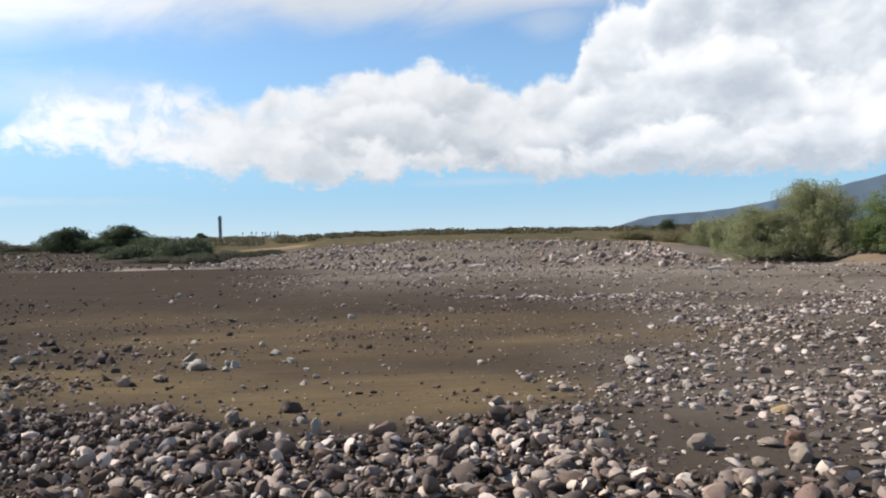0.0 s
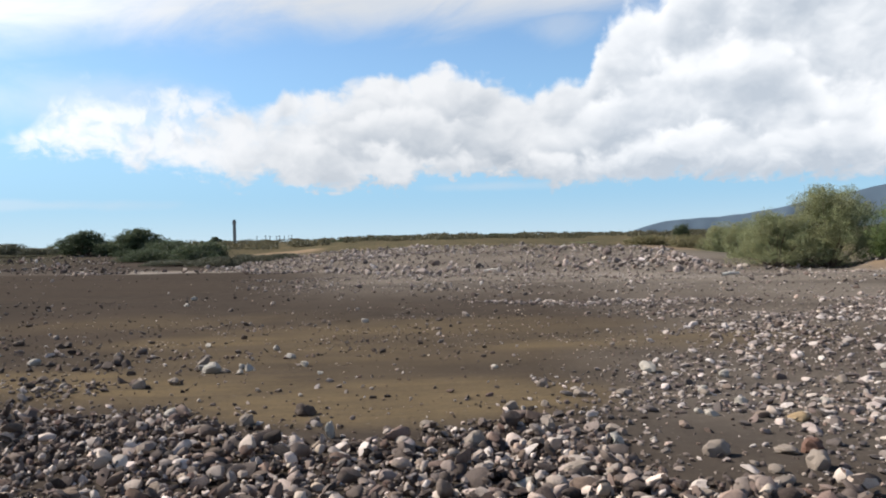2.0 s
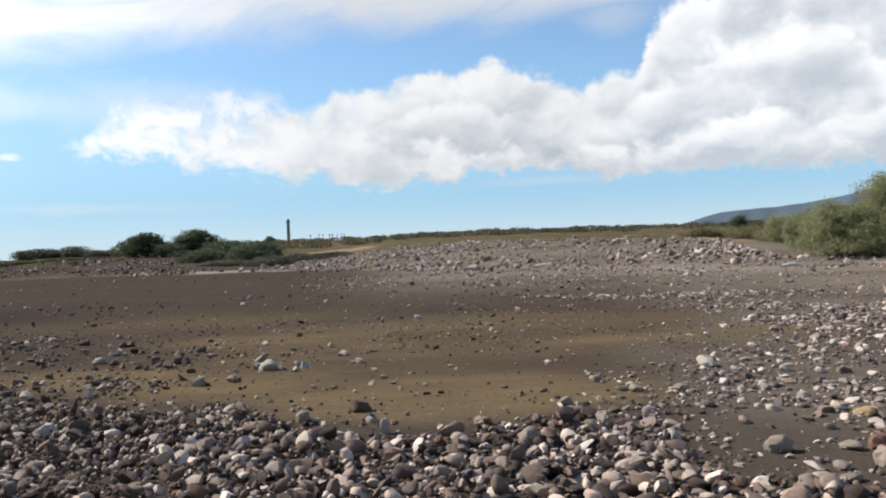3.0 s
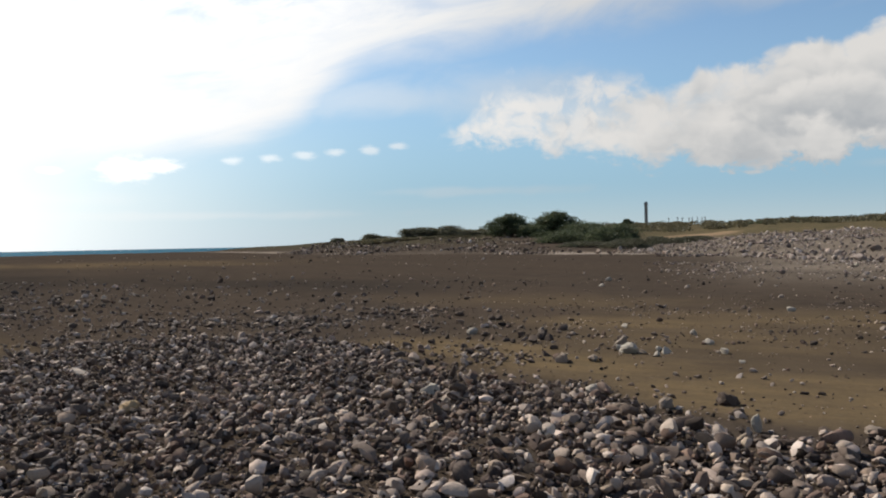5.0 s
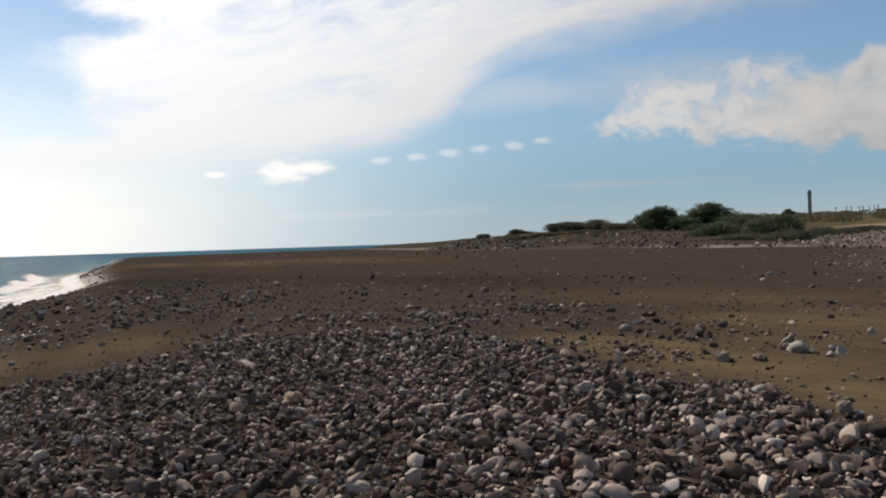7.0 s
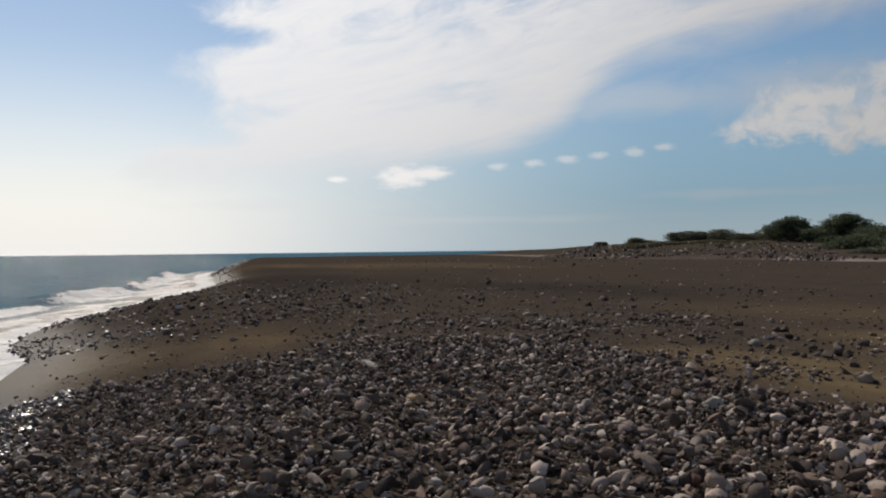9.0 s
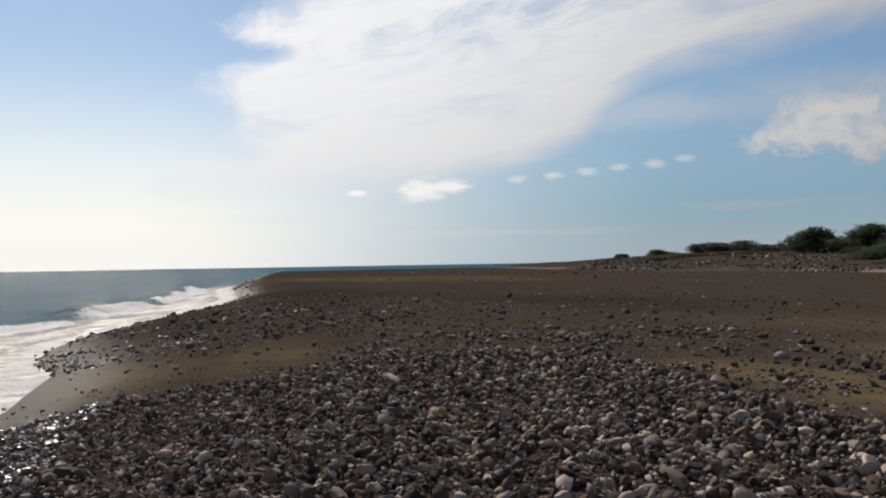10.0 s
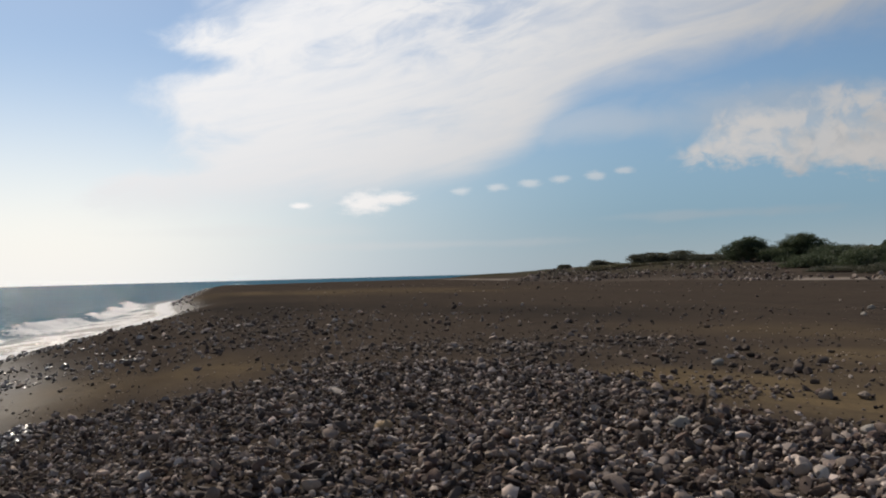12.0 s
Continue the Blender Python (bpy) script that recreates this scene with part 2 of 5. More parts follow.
def value_noise(x, y, seed=0):
    """Smooth lattice noise from -1 to 1 on arrays."""
    xi, yi = np.floor(x).astype(np.int64), np.floor(y).astype(np.int64)
    fx, fy = x - xi, y - yi

    def at(i, j):
        h = (i * 374761393 + j * 668265263 + seed * 982451653) & 0x7FFFFFFF
        h = ((h ^ (h >> 13)) * 1274126177) & 0x7FFFFFFF
        return ((h ^ (h >> 16)) & 0xFFFF) / 32767.5 - 1
    ux, uy = fx * fx * (3 - 2 * fx), fy * fy * (3 - 2 * fy)
    top = at(xi, yi) * (1 - ux) + at(xi + 1, yi) * ux
    low = at(xi, yi + 1) * (1 - ux) + at(xi + 1, yi + 1) * ux
    return top * (1 - uy) + low * uy


def fbm(x, y, size, octaves=3, seed=0):
    total, amp = 0.0, 0.5
    for k in range(octaves):
        total = total + amp * value_noise(x / size * 2**k + 17.3 * k, y / size * 2**k - 9.1 * k, seed + k)
        amp *= 0.5
    return total


def shore_frame(x, y):
    return x * ALONG[0] + y * ALONG[1], x * OUT[0] + y * OUT[1]


def shore_bend(u):
    """How far the shoreline swings in towards the land, along the beach."""
    return np.interp(u, [-400, 0, 10, 17, 19, 22.7, 25, 29, 33, 37, 47, 60, 72, 85, 107, 158, 272, 300, 340, 800, 5000],
                     [0.3, 0.3, 0.8, 0.7, 0.4, -0.1, -1.1, -1.8, -1.8, -1.0, 0.45, 1.7, 2.6, 1.8, 0.6, 1.4, 3.5, 45, 200, 480, 2900])


def height(x, y):
    x, y = np.asarray(x, float), np.asarray(y, float)
    u, s = shore_frame(x, y)
    d = np.hypot(x, y) + 1e-6
    az = np.degrees(np.arctan2(-x, y))
    s2 = s + shore_bend(u)
    sp = np.clip(s2, 0, None)
    z = -np.where(sp < 6, 1.2 * (sp / 6) ** 1.35, 1.2 + 3.8 * (1 - np.exp(-(sp - 6) * 0.27 / 3.8)))
    # inland: a bank of boulders, then ground that climbs slowly
    base, ridge = np.interp(az, *AZ_BASE), np.interp(az, *AZ_RIDGE)
    far = base * np.interp(az, [20, 26], [1.9, 1.36])
    z_ridge = 1.55 + far * np.tan(np.radians(ridge))
    z_far = 1.55 + 520 * np.tan(np.radians(np.interp(az, *AZ_SKY)))
    up = z_ridge * smooth(d, base * 0.98, far) ** 0.7
    up = up + (z_far - z_ridge) * np.clip((d - far) / np.clip(520 - far, 50, None), 0, 1) ** 1.1
    land = smooth(-s, 12, 45) * (1 - smooth(az, 44, 52))
    z = z + up * land
    # a low cut bank in front of the thorn trees
    z = z + 0.45 * smooth(d + 0.8 * fbm(x, y, 3.0, 2, 6), 46.8, 47.8) * (1 - smooth(az, -28, -26)) * smooth(az, -70, -60)
    # unevenness
    z = z + 0.05 * fbm(x, y, 3.0, 3, 3) + 0.12 * fbm(x, y, 14.0, 2, 5) * smooth(d, 6, 25)
    z = z + 0.5 * fbm(x, y, 16.0, 3, 8) * smooth(d, base, base * 1.35) * land
    return z


BANK_EDGE = ([-180, -60, -40, -25, -15, -12, -9.5, -6, -3, 0, 3, 6, 8, 12, 15.8, 19.5, 24, 29, 32, 35.5, 38.5, 41.5, 46, 49, 52, 56, 60, 63.5, 67, 70.5, 75, 79, 95, 140, 180],
             [4, 4.5, 5.2, 5.3, 5.0, 5.7, 6.8, 6.9, 6.7, 6.3, 6.1, 6.4, 6.5, 6.7, 7.2, 8.0, 8.3, 8.7, 9.4, 11.0, 12.5, 13.6, 14.1, 14.2, 13.6, 13.2, 12.4, 11.9, 12.1, 12.4, 13.5, 14.0, 11, 5, 4])


def past_bank(x, y):
    d, az = np.hypot(x, y), np.degrees(np.arctan2(-x, y))
    return d - np.interp(az, *BANK_EDGE) - 0.8 * fbm(x, y, 1.4, 3, 11) - 0.6 * fbm(x, y, 5.0, 2, 12) * smooth(d, 9, 12)


def cobble_cover(x, y):
    """How much of the ground the packed cobbles of the near bank cover, 0 to 1."""
    return 1 - smooth(past_bank(x, y), -0.45, 0.35)


# ---------------------------------------------------------------- materials
def material(name):
    m = bpy.data.materials.new(name)
    m.use_nodes = True
    g = Graph(m.node_tree)
    g.nodes.clear()
    return m, g


def finish(g, color, rough, bump=None, strength=0.4, distance=0.02, **extra):
    inputs = {"Base Color": color, "Roughness": rough}
    inputs.update(extra)
    shader = g.node("ShaderNodeBsdfPrincipled", inputs)
    if bump is not None:
        b = g.node("ShaderNodeBump", {"Height": bump, "Strength": strength, "Distance": distance})
        g.links.new(b.outputs[0], shader.inputs["Normal"])
    g.links.new(shader.outputs[0], g.node("ShaderNodeOutputMaterial").inputs["Surface"])


def ground_material():
    m, g = material("volcanic sand")
    at = g.node("ShaderNodeTexCoord").outputs["Object"]

    def attr(name):
        return g.node("ShaderNodeAttribute", attribute_name=name).outputs["Fac"]
    grit = g.noise(at, 90.0, 3.0, 0.7)
    fine = g.noise(at, 14.0, 5.0, 0.65)
    mid = g.noise(at, 1.3, 5.0, 0.6)
    broad = g.noise(at, 0.16, 4.0, 0.55)
    sand = g.mix(g.span(mid, 0.3, 0.7), (0.036, 0.0285, 0.0232, 1), (0.064, 0.051, 0.0405, 1))
    sand = g.mix(g.span(broad, 0.35, 0.65, 0.0, 0.6), sand, (0.055, 0.042, 0.032, 1))
    sand = g.mix(attr("gravel"), sand, g.mix(g.noise(at, 5.0, 4.0, 0.75), (0.085, 0.069, 0.056, 1), (0.255, 0.218, 0.180, 1)))
    # water-laid silt lies in long streaks across the hollow
    streak = g.noise(g.vec("MULTIPLY", at, (0.35, 1.6, 1.0)), 1.0, 5.0, 0.6, 0.4)
    thread = g.noise(g.vec("MULTIPLY", at, (1.4, 5.0, 1.0)), 1.0, 5.0, 0.7, 0.8)
    silt = g.math("MULTIPLY", attr("silt"), g.math("MULTIPLY", g.span(streak, 0.28, 0.62, 0.6, 1.0), g.span(thread, 0.30, 0.60, 0.62, 1.0)))
    sand = g.mix(silt, sand, g.mix(fine, (0.113, 0.081, 0.044, 1), (0.177, 0.130, 0.071, 1)))
    sand = g.mix(attr("pale"), sand, g.mix(fine, (0.24, 0.205, 0.175, 1), (0.33, 0.285, 0.245, 1)))
    grass = g.mix(g.span(g.noise(at, 0.35, 5.0, 0.7), 0.4, 0.62), (0.125, 0.098, 0.055, 1), (0.056, 0.056, 0.032, 1))
    sand = g.mix(attr("grass"), sand, grass)
    sand = g.mix(attr("brush"), sand, g.mix(fine, (0.030, 0.032, 0.020, 1), (0.062, 0.056, 0.036, 1)))
    sand = g.mix(attr("earth"), sand, g.mix(mid, (0.21, 0.145, 0.092, 1), (0.34, 0.245, 0.16, 1)))
    sand = g.mix(g.span(grit, 0.35, 0.7, 0.0, 0.45), sand, g.mix(fine, (0.018, 0.015, 0.013, 1), (0.10, 0.082, 0.070, 1)))
    bits = g.noise(at, 17.0, 2.0, 0.5)
    sand = g.mix(g.span(bits, 0.66, 0.74, 0.0, 0.55), sand, g.mix(mid, (0.10, 0.086, 0.074, 1), (0.21, 0.185, 0.16, 1)))
    sand = g.mix(g.span(bits, 0.34, 0.27, 0.0, 0.5), sand, (0.022, 0.018, 0.016, 1))
    tide = g.node("ShaderNodeVectorRotate", {"Vector": at, "Angle": radians(27.5)}, rotation_type="Z_AXIS").outputs[0]
    bands = g.noise(g.vec("MULTIPLY", tide, (0.025, 0.22, 1.0)), 1.0, 4.0, 0.6, 0.3)
    sand = g.mix(g.span(bands, 0.42, 0.66, 0.0, 0.36), sand, (0.034, 0.029, 0.026, 1))
    sand = g.mix(g.math("MULTIPLY", attr("damp"), g.span(streak, 0.25, 0.6, 0.5, 1.0)), sand, (0.027, 0.024, 0.022, 1))
    wet = attr("wet")
    sand = g.mix(g.math("MULTIPLY", wet, 0.22), sand, (0.026, 0.018, 0.012, 1))
    rough = g.math("SUBTRACT", 0.95, g.math("MULTIPLY", wet, 0.45))
    bump = g.math("ADD", g.math("MULTIPLY", grit, 0.25), g.math("ADD", fine, g.math("MULTIPLY", mid, 1.5)))
    finish(g, sand, rough, bump, 0.55, 0.03, **{"Specular IOR Level": g.math("MULTIPLY", wet, 0.045)})
    return m


def stone_material(name, joined, wet=False, gain=1.0, even=0.0):
    m, g = material(name)
    at = g.node("ShaderNodeTexCoord").outputs["Object"]
    if joined:
        pick = g.node("ShaderNodeNewGeometry").outputs["Random Per Island"]
        scale = 1.0
    else:
        pick = g.node("ShaderNodeObjectInfo").outputs["Random"]
        scale = 0.14
    tones = [(0.0, (0.022, 0.018, 0.016)), (0.20, (0.048, 0.037, 0.031)), (0.36, (0.090, 0.071, 0.058)), (0.50, (0.150, 0.119, 0.095)),
             (0.56, (0.115, 0.076, 0.058)), (0.61, (0.185, 0.155, 0.128)), (0.78, (0.265, 0.224, 0.182)), (0.89, (0.37, 0.315, 0.258)), (0.96, (0.46, 0.40, 0.33)), (1.0, (0.53, 0.47, 0.40))]
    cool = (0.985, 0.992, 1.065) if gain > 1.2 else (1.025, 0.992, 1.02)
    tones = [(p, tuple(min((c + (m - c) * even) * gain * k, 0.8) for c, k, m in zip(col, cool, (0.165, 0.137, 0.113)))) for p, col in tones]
    body = g.ramp(pick, tones)
    hue = g.ramp(g.math("FRACT", g.math("MULTIPLY", pick, 173.0)), [(0.0, (1.0, 1.0, 1.0)), (0.30, (0.95, 0.98, 1.06)), (0.48, (0.98, 0.99, 1.0)), (0.62, (1.10, 0.97, 0.90)), (0.78, (1.06, 0.96, 1.0)), (0.90, (1.06, 1.02, 0.84)), (1.0, (1.22, 0.92, 0.80))])
    body = g.mix(0.5, body, hue, "MULTIPLY")
    shift = g.node("ShaderNodeCombineXYZ", {0: g.math("MULTIPLY", pick, 37.0), 1: g.math("MULTIPLY", pick, 91.0)}).outputs[0]
    spot = g.vec("ADD", at, shift)
    speck = g.noise(spot, 60.0 * scale, 4.0, 0.7)
    patch = g.noise(spot, 9.0 * scale, 4.0, 0.6)
    body = g.mix(g.span(patch, 0.35, 0.7, 0.0, 0.55), body, g.mix(0.5, body, (0.07, 0.054, 0.041, 1)))
    body = g.mix(g.span(speck, 0.5, 0.75, 0.0, 0.35), body, (0.20, 0.172, 0.145, 1))
    body = g.mix(g.span(speck, 0.5, 0.25, 0.0, 0.4), body, (0.03, 0.028, 0.027, 1))
    if wet:
        body = g.mix(0.25, body, (0.035, 0.027, 0.022, 1))
    finish(g, body, 0.32 if wet else 0.86, g.math("ADD", patch, g.math("MULTIPLY", speck, 0.5)), 0.5, 0.012 / scale * 0.14 if not joined else 0.012,
           **{"Specular IOR Level": 0.5 if wet else 0.12})
    return m


def leaf_material(name, dark, light, dry=None):
    m, g = material(name)
    pick = g.node("ShaderNodeNewGeometry").outputs["Random Per Island"]
    at = g.node("ShaderNodeTexCoord").outputs["Object"]
    clump = g.noise(at, 0.9, 3.0)
    col = g.mix(pick, (*dark, 1), (*light, 1))
    col = g.mix(g.span(clump, 0.35, 0.7, 0.0, 0.5), col, (*(dry or light), 1))
    shader = g.node("ShaderNodeBsdfPrincipled", {"Base Color": col, "Roughness": 0.6, "Specular IOR Level": 0.25})
    back = g.node("ShaderNodeBsdfTranslucent", {"Color": col})
    both = g.node("ShaderNodeMixShader", {0: 0.42, 1: shader.outputs[0], 2: back.outputs[0]})
    g.links.new(both.outputs[0], g.node("ShaderNodeOutputMaterial").inputs["Surface"])
    return m


def plain_material(name, a, b, scale=3.0, rough=0.8, bump=0.3):
    m, g = material(name)
    at = g.node("ShaderNodeTexCoord").outputs["Object"]
    n1, n2 = g.noise(at, scale, 5.0, 0.65), g.noise(at, scale * 9, 3.0, 0.6)
    finish(g, g.mix(g.math("ADD", g.math("MULTIPLY", n1, 0.7), g.math("MULTIPLY", n2, 0.3)), (*a, 1), (*b, 1)), rough, n2, bump, 0.02, **{"Specular IOR Level": 0.15})
    return m


def water_material():
    m, g = material("sea water")
    at = g.node("ShaderNodeTexCoord").outputs["Object"]
    foam_at = g.node("ShaderNodeAttribute", attribute_name="foam").outputs["Fac"]
    shallow = g.node("ShaderNodeAttribute", attribute_name="shallow").outputs["Fac"]
    lace = g.noise(g.vec("MULTIPLY", at, (0.7, 1.0, 1.0)), 0.9, 7.0, 0.7, 1.2)
    foam = g.span(g.math("ADD", foam_at, g.math("MULTIPLY", g.math("SUBTRACT", lace, 0.5), 1.7)), 0.36, 0.74)
    deep = g.mix(g.noise(at, 0.05, 4.0), (0.013, 0.070, 0.118, 1), (0.024, 0.100, 0.150, 1))
    deep = g.mix(shallow, deep, (0.21, 0.19, 0.168, 1))
    col = g.mix(foam, deep, (0.72, 0.71, 0.69, 1))
    swell = g.math("ADD", g.noise(g.vec("MULTIPLY", at, (1.0, 1.0, 1.0)), 0.9, 6.0, 0.62), g.math("MULTIPLY", g.noise(at, 0.16, 3.0), 3.0))
    rough = g.math("ADD", 0.16, g.math("MULTIPLY", foam, 0.7))
    bump = g.node("ShaderNodeBump", {"Height": swell, "Strength": 0.9, "Distance": 0.6}).outputs[0]
    body = g.node("ShaderNodeBsdfDiffuse", {"Color": col, "Normal": bump}).outputs[0]
    shine = g.node("ShaderNodeBsdfGlossy", {"Color": (1, 1, 1, 1), "Roughness": rough, "Normal": bump}).outputs[0]
    share = g.math("MULTIPLY", g.math("SUBTRACT", 1.0, foam), g.math("ADD", 0.05, g.math("MULTIPLY", shallow, 0.10)))
    both = g.node("ShaderNodeMixShader", {0: share, 1: body, 2: shine}).outputs[0]
    g.links.new(both, g.node("ShaderNodeOutputMaterial").inputs["Surface"])
    return m


SAND = ground_material()
STONE_ONE, STONE_MANY = stone_material("basalt cobble", False, gain=1.1), stone_material("basalt cobbles", True, gain=1.1)
STONE_BROWN_ONE, STONE_BROWN = stone_material("brown basalt stone", False, gain=0.85), stone_material("brown basalt stones", True, gain=0.85)
STONE_PALE_ONE, STONE_PALE = stone_material("bleached cobble", False, gain=1.36, even=0.25), stone_material("bleached cobbles", True, gain=1.36, even=0.25)
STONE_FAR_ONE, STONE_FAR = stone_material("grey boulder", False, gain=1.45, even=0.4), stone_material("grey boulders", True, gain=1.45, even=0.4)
STONE_WET = stone_material("wet basalt cobbles", True, wet=True)
STONE_WET_ONE = stone_material("wet basalt cobble", False, wet=True)
WATER = water_material()
LEAF_GREY = leaf_material("grey-green leaves", (0.165, 0.185, 0.09), (0.265, 0.28, 0.145), (0.275, 0.25, 0.135))
LEAF_SCRUB = leaf_material("brown scrub leaves", (0.062, 0.062, 0.036), (0.115, 0.105, 0.062), (0.13, 0.105, 0.062))
LEAF_DARK = leaf_material("dark grey-green leaves", (0.048, 0.064, 0.036), (0.090, 0.112, 0.060), (0.085, 0.098, 0.052))
LEAF_BRIGHT = leaf_material("bright green leaves", (0.10, 0.142, 0.05), (0.165, 0.215, 0.08), (0.185, 0.20, 0.085))
LEAF_MOUND = leaf_material("dull dark scrub leaves", (0.060, 0.066, 0.044), (0.095, 0.098, 0.066), (0.095, 0.085, 0.058))
LEAF_DRY = leaf_material("dry scrub leaves", (0.11, 0.105, 0.05), (0.19, 0.17, 0.085), (0.22, 0.175, 0.09))
BARK = plain_material("grey bark", (0.07, 0.055, 0.042), (0.14, 0.115, 0.09), 6.0)
CONCRETE = plain_material("weathered concrete", (0.16, 0.155, 0.15), (0.24, 0.235, 0.225), 0.4)
STEEL = plain_material("dull grey steel", (0.10, 0.10, 0.10), (0.17, 0.165, 0.16), 1.0, 0.6)
# the bluish base colour stands in for the air haze before the far slope
MOUNTAIN = plain_material("mountain slope with haze in its colour", (0.040, 0.062, 0.088), (0.066, 0.090, 0.115), 0.004, 0.95, 0.0)
RUST = plain_material("rust-brown earth", (0.13, 0.085, 0.065), (0.20, 0.135, 0.105), 0.6)
DRIFT = plain_material("bleached driftwood", (0.38, 0.34, 0.29), (0.52, 0.48, 0.42), 8.0)


# ---------------------------------------------------------------- building helpers
def mesh_from(name, verts, faces, mat, smooth_faces=False):
    me = bpy.data.meshes.new(name)
    verts, faces = np.asarray(verts, np.float32), np.asarray(faces, np.int32)
    n = faces.shape[1]
    me.vertices.add(len(verts))
    me.vertices.foreach_set("co", verts.ravel())
    me.loops.add(faces.size)
    me.loops.foreach_set("vertex_index", faces.ravel())
    me.polygons.add(len(faces))
    me.polygons.foreach_set("loop_start", np.arange(len(faces), dtype=np.int32) * n)
    me.update(calc_edges=True)
    me.polygons.foreach_set("use_smooth", np.full(len(faces), smooth_faces))
    me.materials.append(mat)
    me.update()
    return me


def part(name, bm, mat, parent, label=""):
    """Links a bmesh, or a mesh, as one part under a thing."""
    if isinstance(bm, bmesh.types.BMesh):
        me = bpy.data.meshes.new(name)
        bm.to_mesh(me)
        bm.free()
        me.materials.append(mat)
    else:
        me = bm
    ob = new(name, me)
    ob.parent = parent
    return tagged(ob, label)


def attribute(me, name, values):
    a = me.attributes.new(name, "FLOAT", "POINT")
    a.data.foreach_set("value", np.asarray(values, np.float32))


# ---------------------------------------------------------------- ground
def build_ground():
    rings = np.r_[0.6 * 1.026 ** np.arange(353)]
    rings = rings[rings < 4900]
    azs = np.radians(np.r_[np.arange(-46, 90, 0.36), np.arange(90, 314, 4.0)])
    rr, aa = np.meshgrid(rings, azs, indexing="ij")
    x, y = -rr * np.sin(aa), rr * np.cos(aa)
    z = height(x, y)
    n, k = rr.shape
    i, j = np.meshgrid(np.arange(n - 1), np.arange(k), indexing="ij")
    j2 = (j + 1) % k
    faces = np.stack([i * k + j, (i + 1) * k + j, (i + 1) * k + j2, i * k + j2], -1).reshape(-1, 4)
    faces = faces[:, ::-1]
    verts = np.stack([x, y, z], -1).reshape(-1, 3)
    # close the middle, under the camera
    mid = len(verts)
    verts = np.vstack([verts, [[0, 0, float(height(0.0, 0.0))]]])
    hub = np.stack([np.arange(k), (np.arange(k) + 1) % k, np.full(k, mid), np.full(k, mid)], -1)
    me = mesh_from("ground", verts, faces, SAND, True)
    bm = bmesh.new()
    bm.from_mesh(me)
    bm.verts.ensure_lookup_table()
    for a, b, c, _ in hub:
        bm.faces.new((bm.verts[b], bm.verts[a], bm.verts[c])).smooth = True
    bm.to_mesh(me)
    bm.free()
    x, y, z = verts.T
    u, s = shore_frame(x, y)
    d, az = np.hypot(x, y), np.degrees(np.arctan2(-x, y))
    wob = fbm(x, y, 4.0, 3, 21)

    def spot(cx, cy, rx, ry):
        return np.clip(1.25 - np.hypot((x - cx) / rx, (y - cy) / ry) + wob * 0.5, 0, 1)
    silt = np.maximum.reduce([0.55 * spot(-1.8, 12.0, 6.5, 5.5), 1.3 * spot(-0.6, 8.5, 2.4, 1.5), 0.8 * spot(1.6, 12.6, 3.2, 1.6), 0.7 * spot(-4.5, 14.5, 4.0, 1.6), spot(-3.6, 9.6, 2.6, 1.3), spot(-5.6, 10.3, 2.2, 1.2), 0.6 * spot(-1.0, 16.0, 6.0, 3.6), 0.7 * spot(4.0, 13.0, 4.0, 2.4),
                              0.42 * spot(-8, 19, 7, 4), 0.62 * spot(-13.0, 7.0, 3.6, 2.6), 0.6 * spot(-17.5, 4.9, 6.5, 2.6), 0.15 * spot(-30, 28, 20, 9)])
    silt = np.maximum(silt, 0.55 * spot(-72, 52, 34, 22))
    attribute(me, "silt", smooth(silt, 0.1, 0.9))
    damp = np.maximum.reduce([0.8 * spot(-42, 23, 20, 10), 0.7 * spot(-24, 24, 14, 6), 0.6 * spot(-70, 36, 26, 8), 0.45 * spot(0.4, 10.6, 2.6, 0.9)])
    attribute(me, "damp", smooth(damp, 0.1, 0.9) * 0.8)
    attribute(me, "wet", smooth(s + shore_bend(u) + wob * 0.8, 2.4, 5.2))
    base = np.interp(az, *AZ_BASE)
    pale = smooth(d, base * 0.90, base * 0.97) * (1 - smooth(d, base * 1.0, base * 1.06))
    pale = pale * np.interp(az, [-35, -28, -8, 2, 15, 17, 22, 24, 40, 42, 46, 48], [0.45, 0.35, 0.3, 0.1, 0.1, 1, 1, 0.1, 0.1, 0.8, 0.8, 0])
    attribute(me, "pale", np.clip(pale * (1 + wob), 0, 1))
    gravel = smooth(d, 20, 42) * (1 - smooth(az, 4, 16)) + 0.62 * (1 - smooth(az + 8 * wob, -18, -6)) * smooth(d, 4.5, 8)
    gravel = np.maximum(gravel, smooth(d, base * 0.94, base) * (1 - smooth(d, base * 1.9, base * 2.1)) * (1 - 0.92 * smooth(az, 14, 18)) * (1 - smooth(az, 40, 46)))
    attribute(me, "gravel", np.clip(gravel * smooth(-s, 3, 9) * (0.8 + 0.7 * wob), 0, 0.9))
    grass = smooth(d, base * 1.5, base * 2.0) * (1 - smooth(az, 46, 54)) * smooth(-s, 30, 60)
    grass = np.maximum(grass * (1 - 0.5 * smooth(az, 20, 28)), 0.6 * smooth(d, base * 1.08, base * 1.25) * (smooth(az, 22, 30) + 1 - smooth(az, -22, -17)) * (1 - smooth(az, 40, 46)) * smooth(-s, 20, 40))
    brush = smooth(az, 25, 28) * (1 - smooth(az, 46, 51)) * smooth(d, base * 1.08, base * 1.2) * smooth(-s, 20, 40)
    attribute(me, "brush", np.clip(brush * (0.9 + 0.8 * wob), 0, 1))
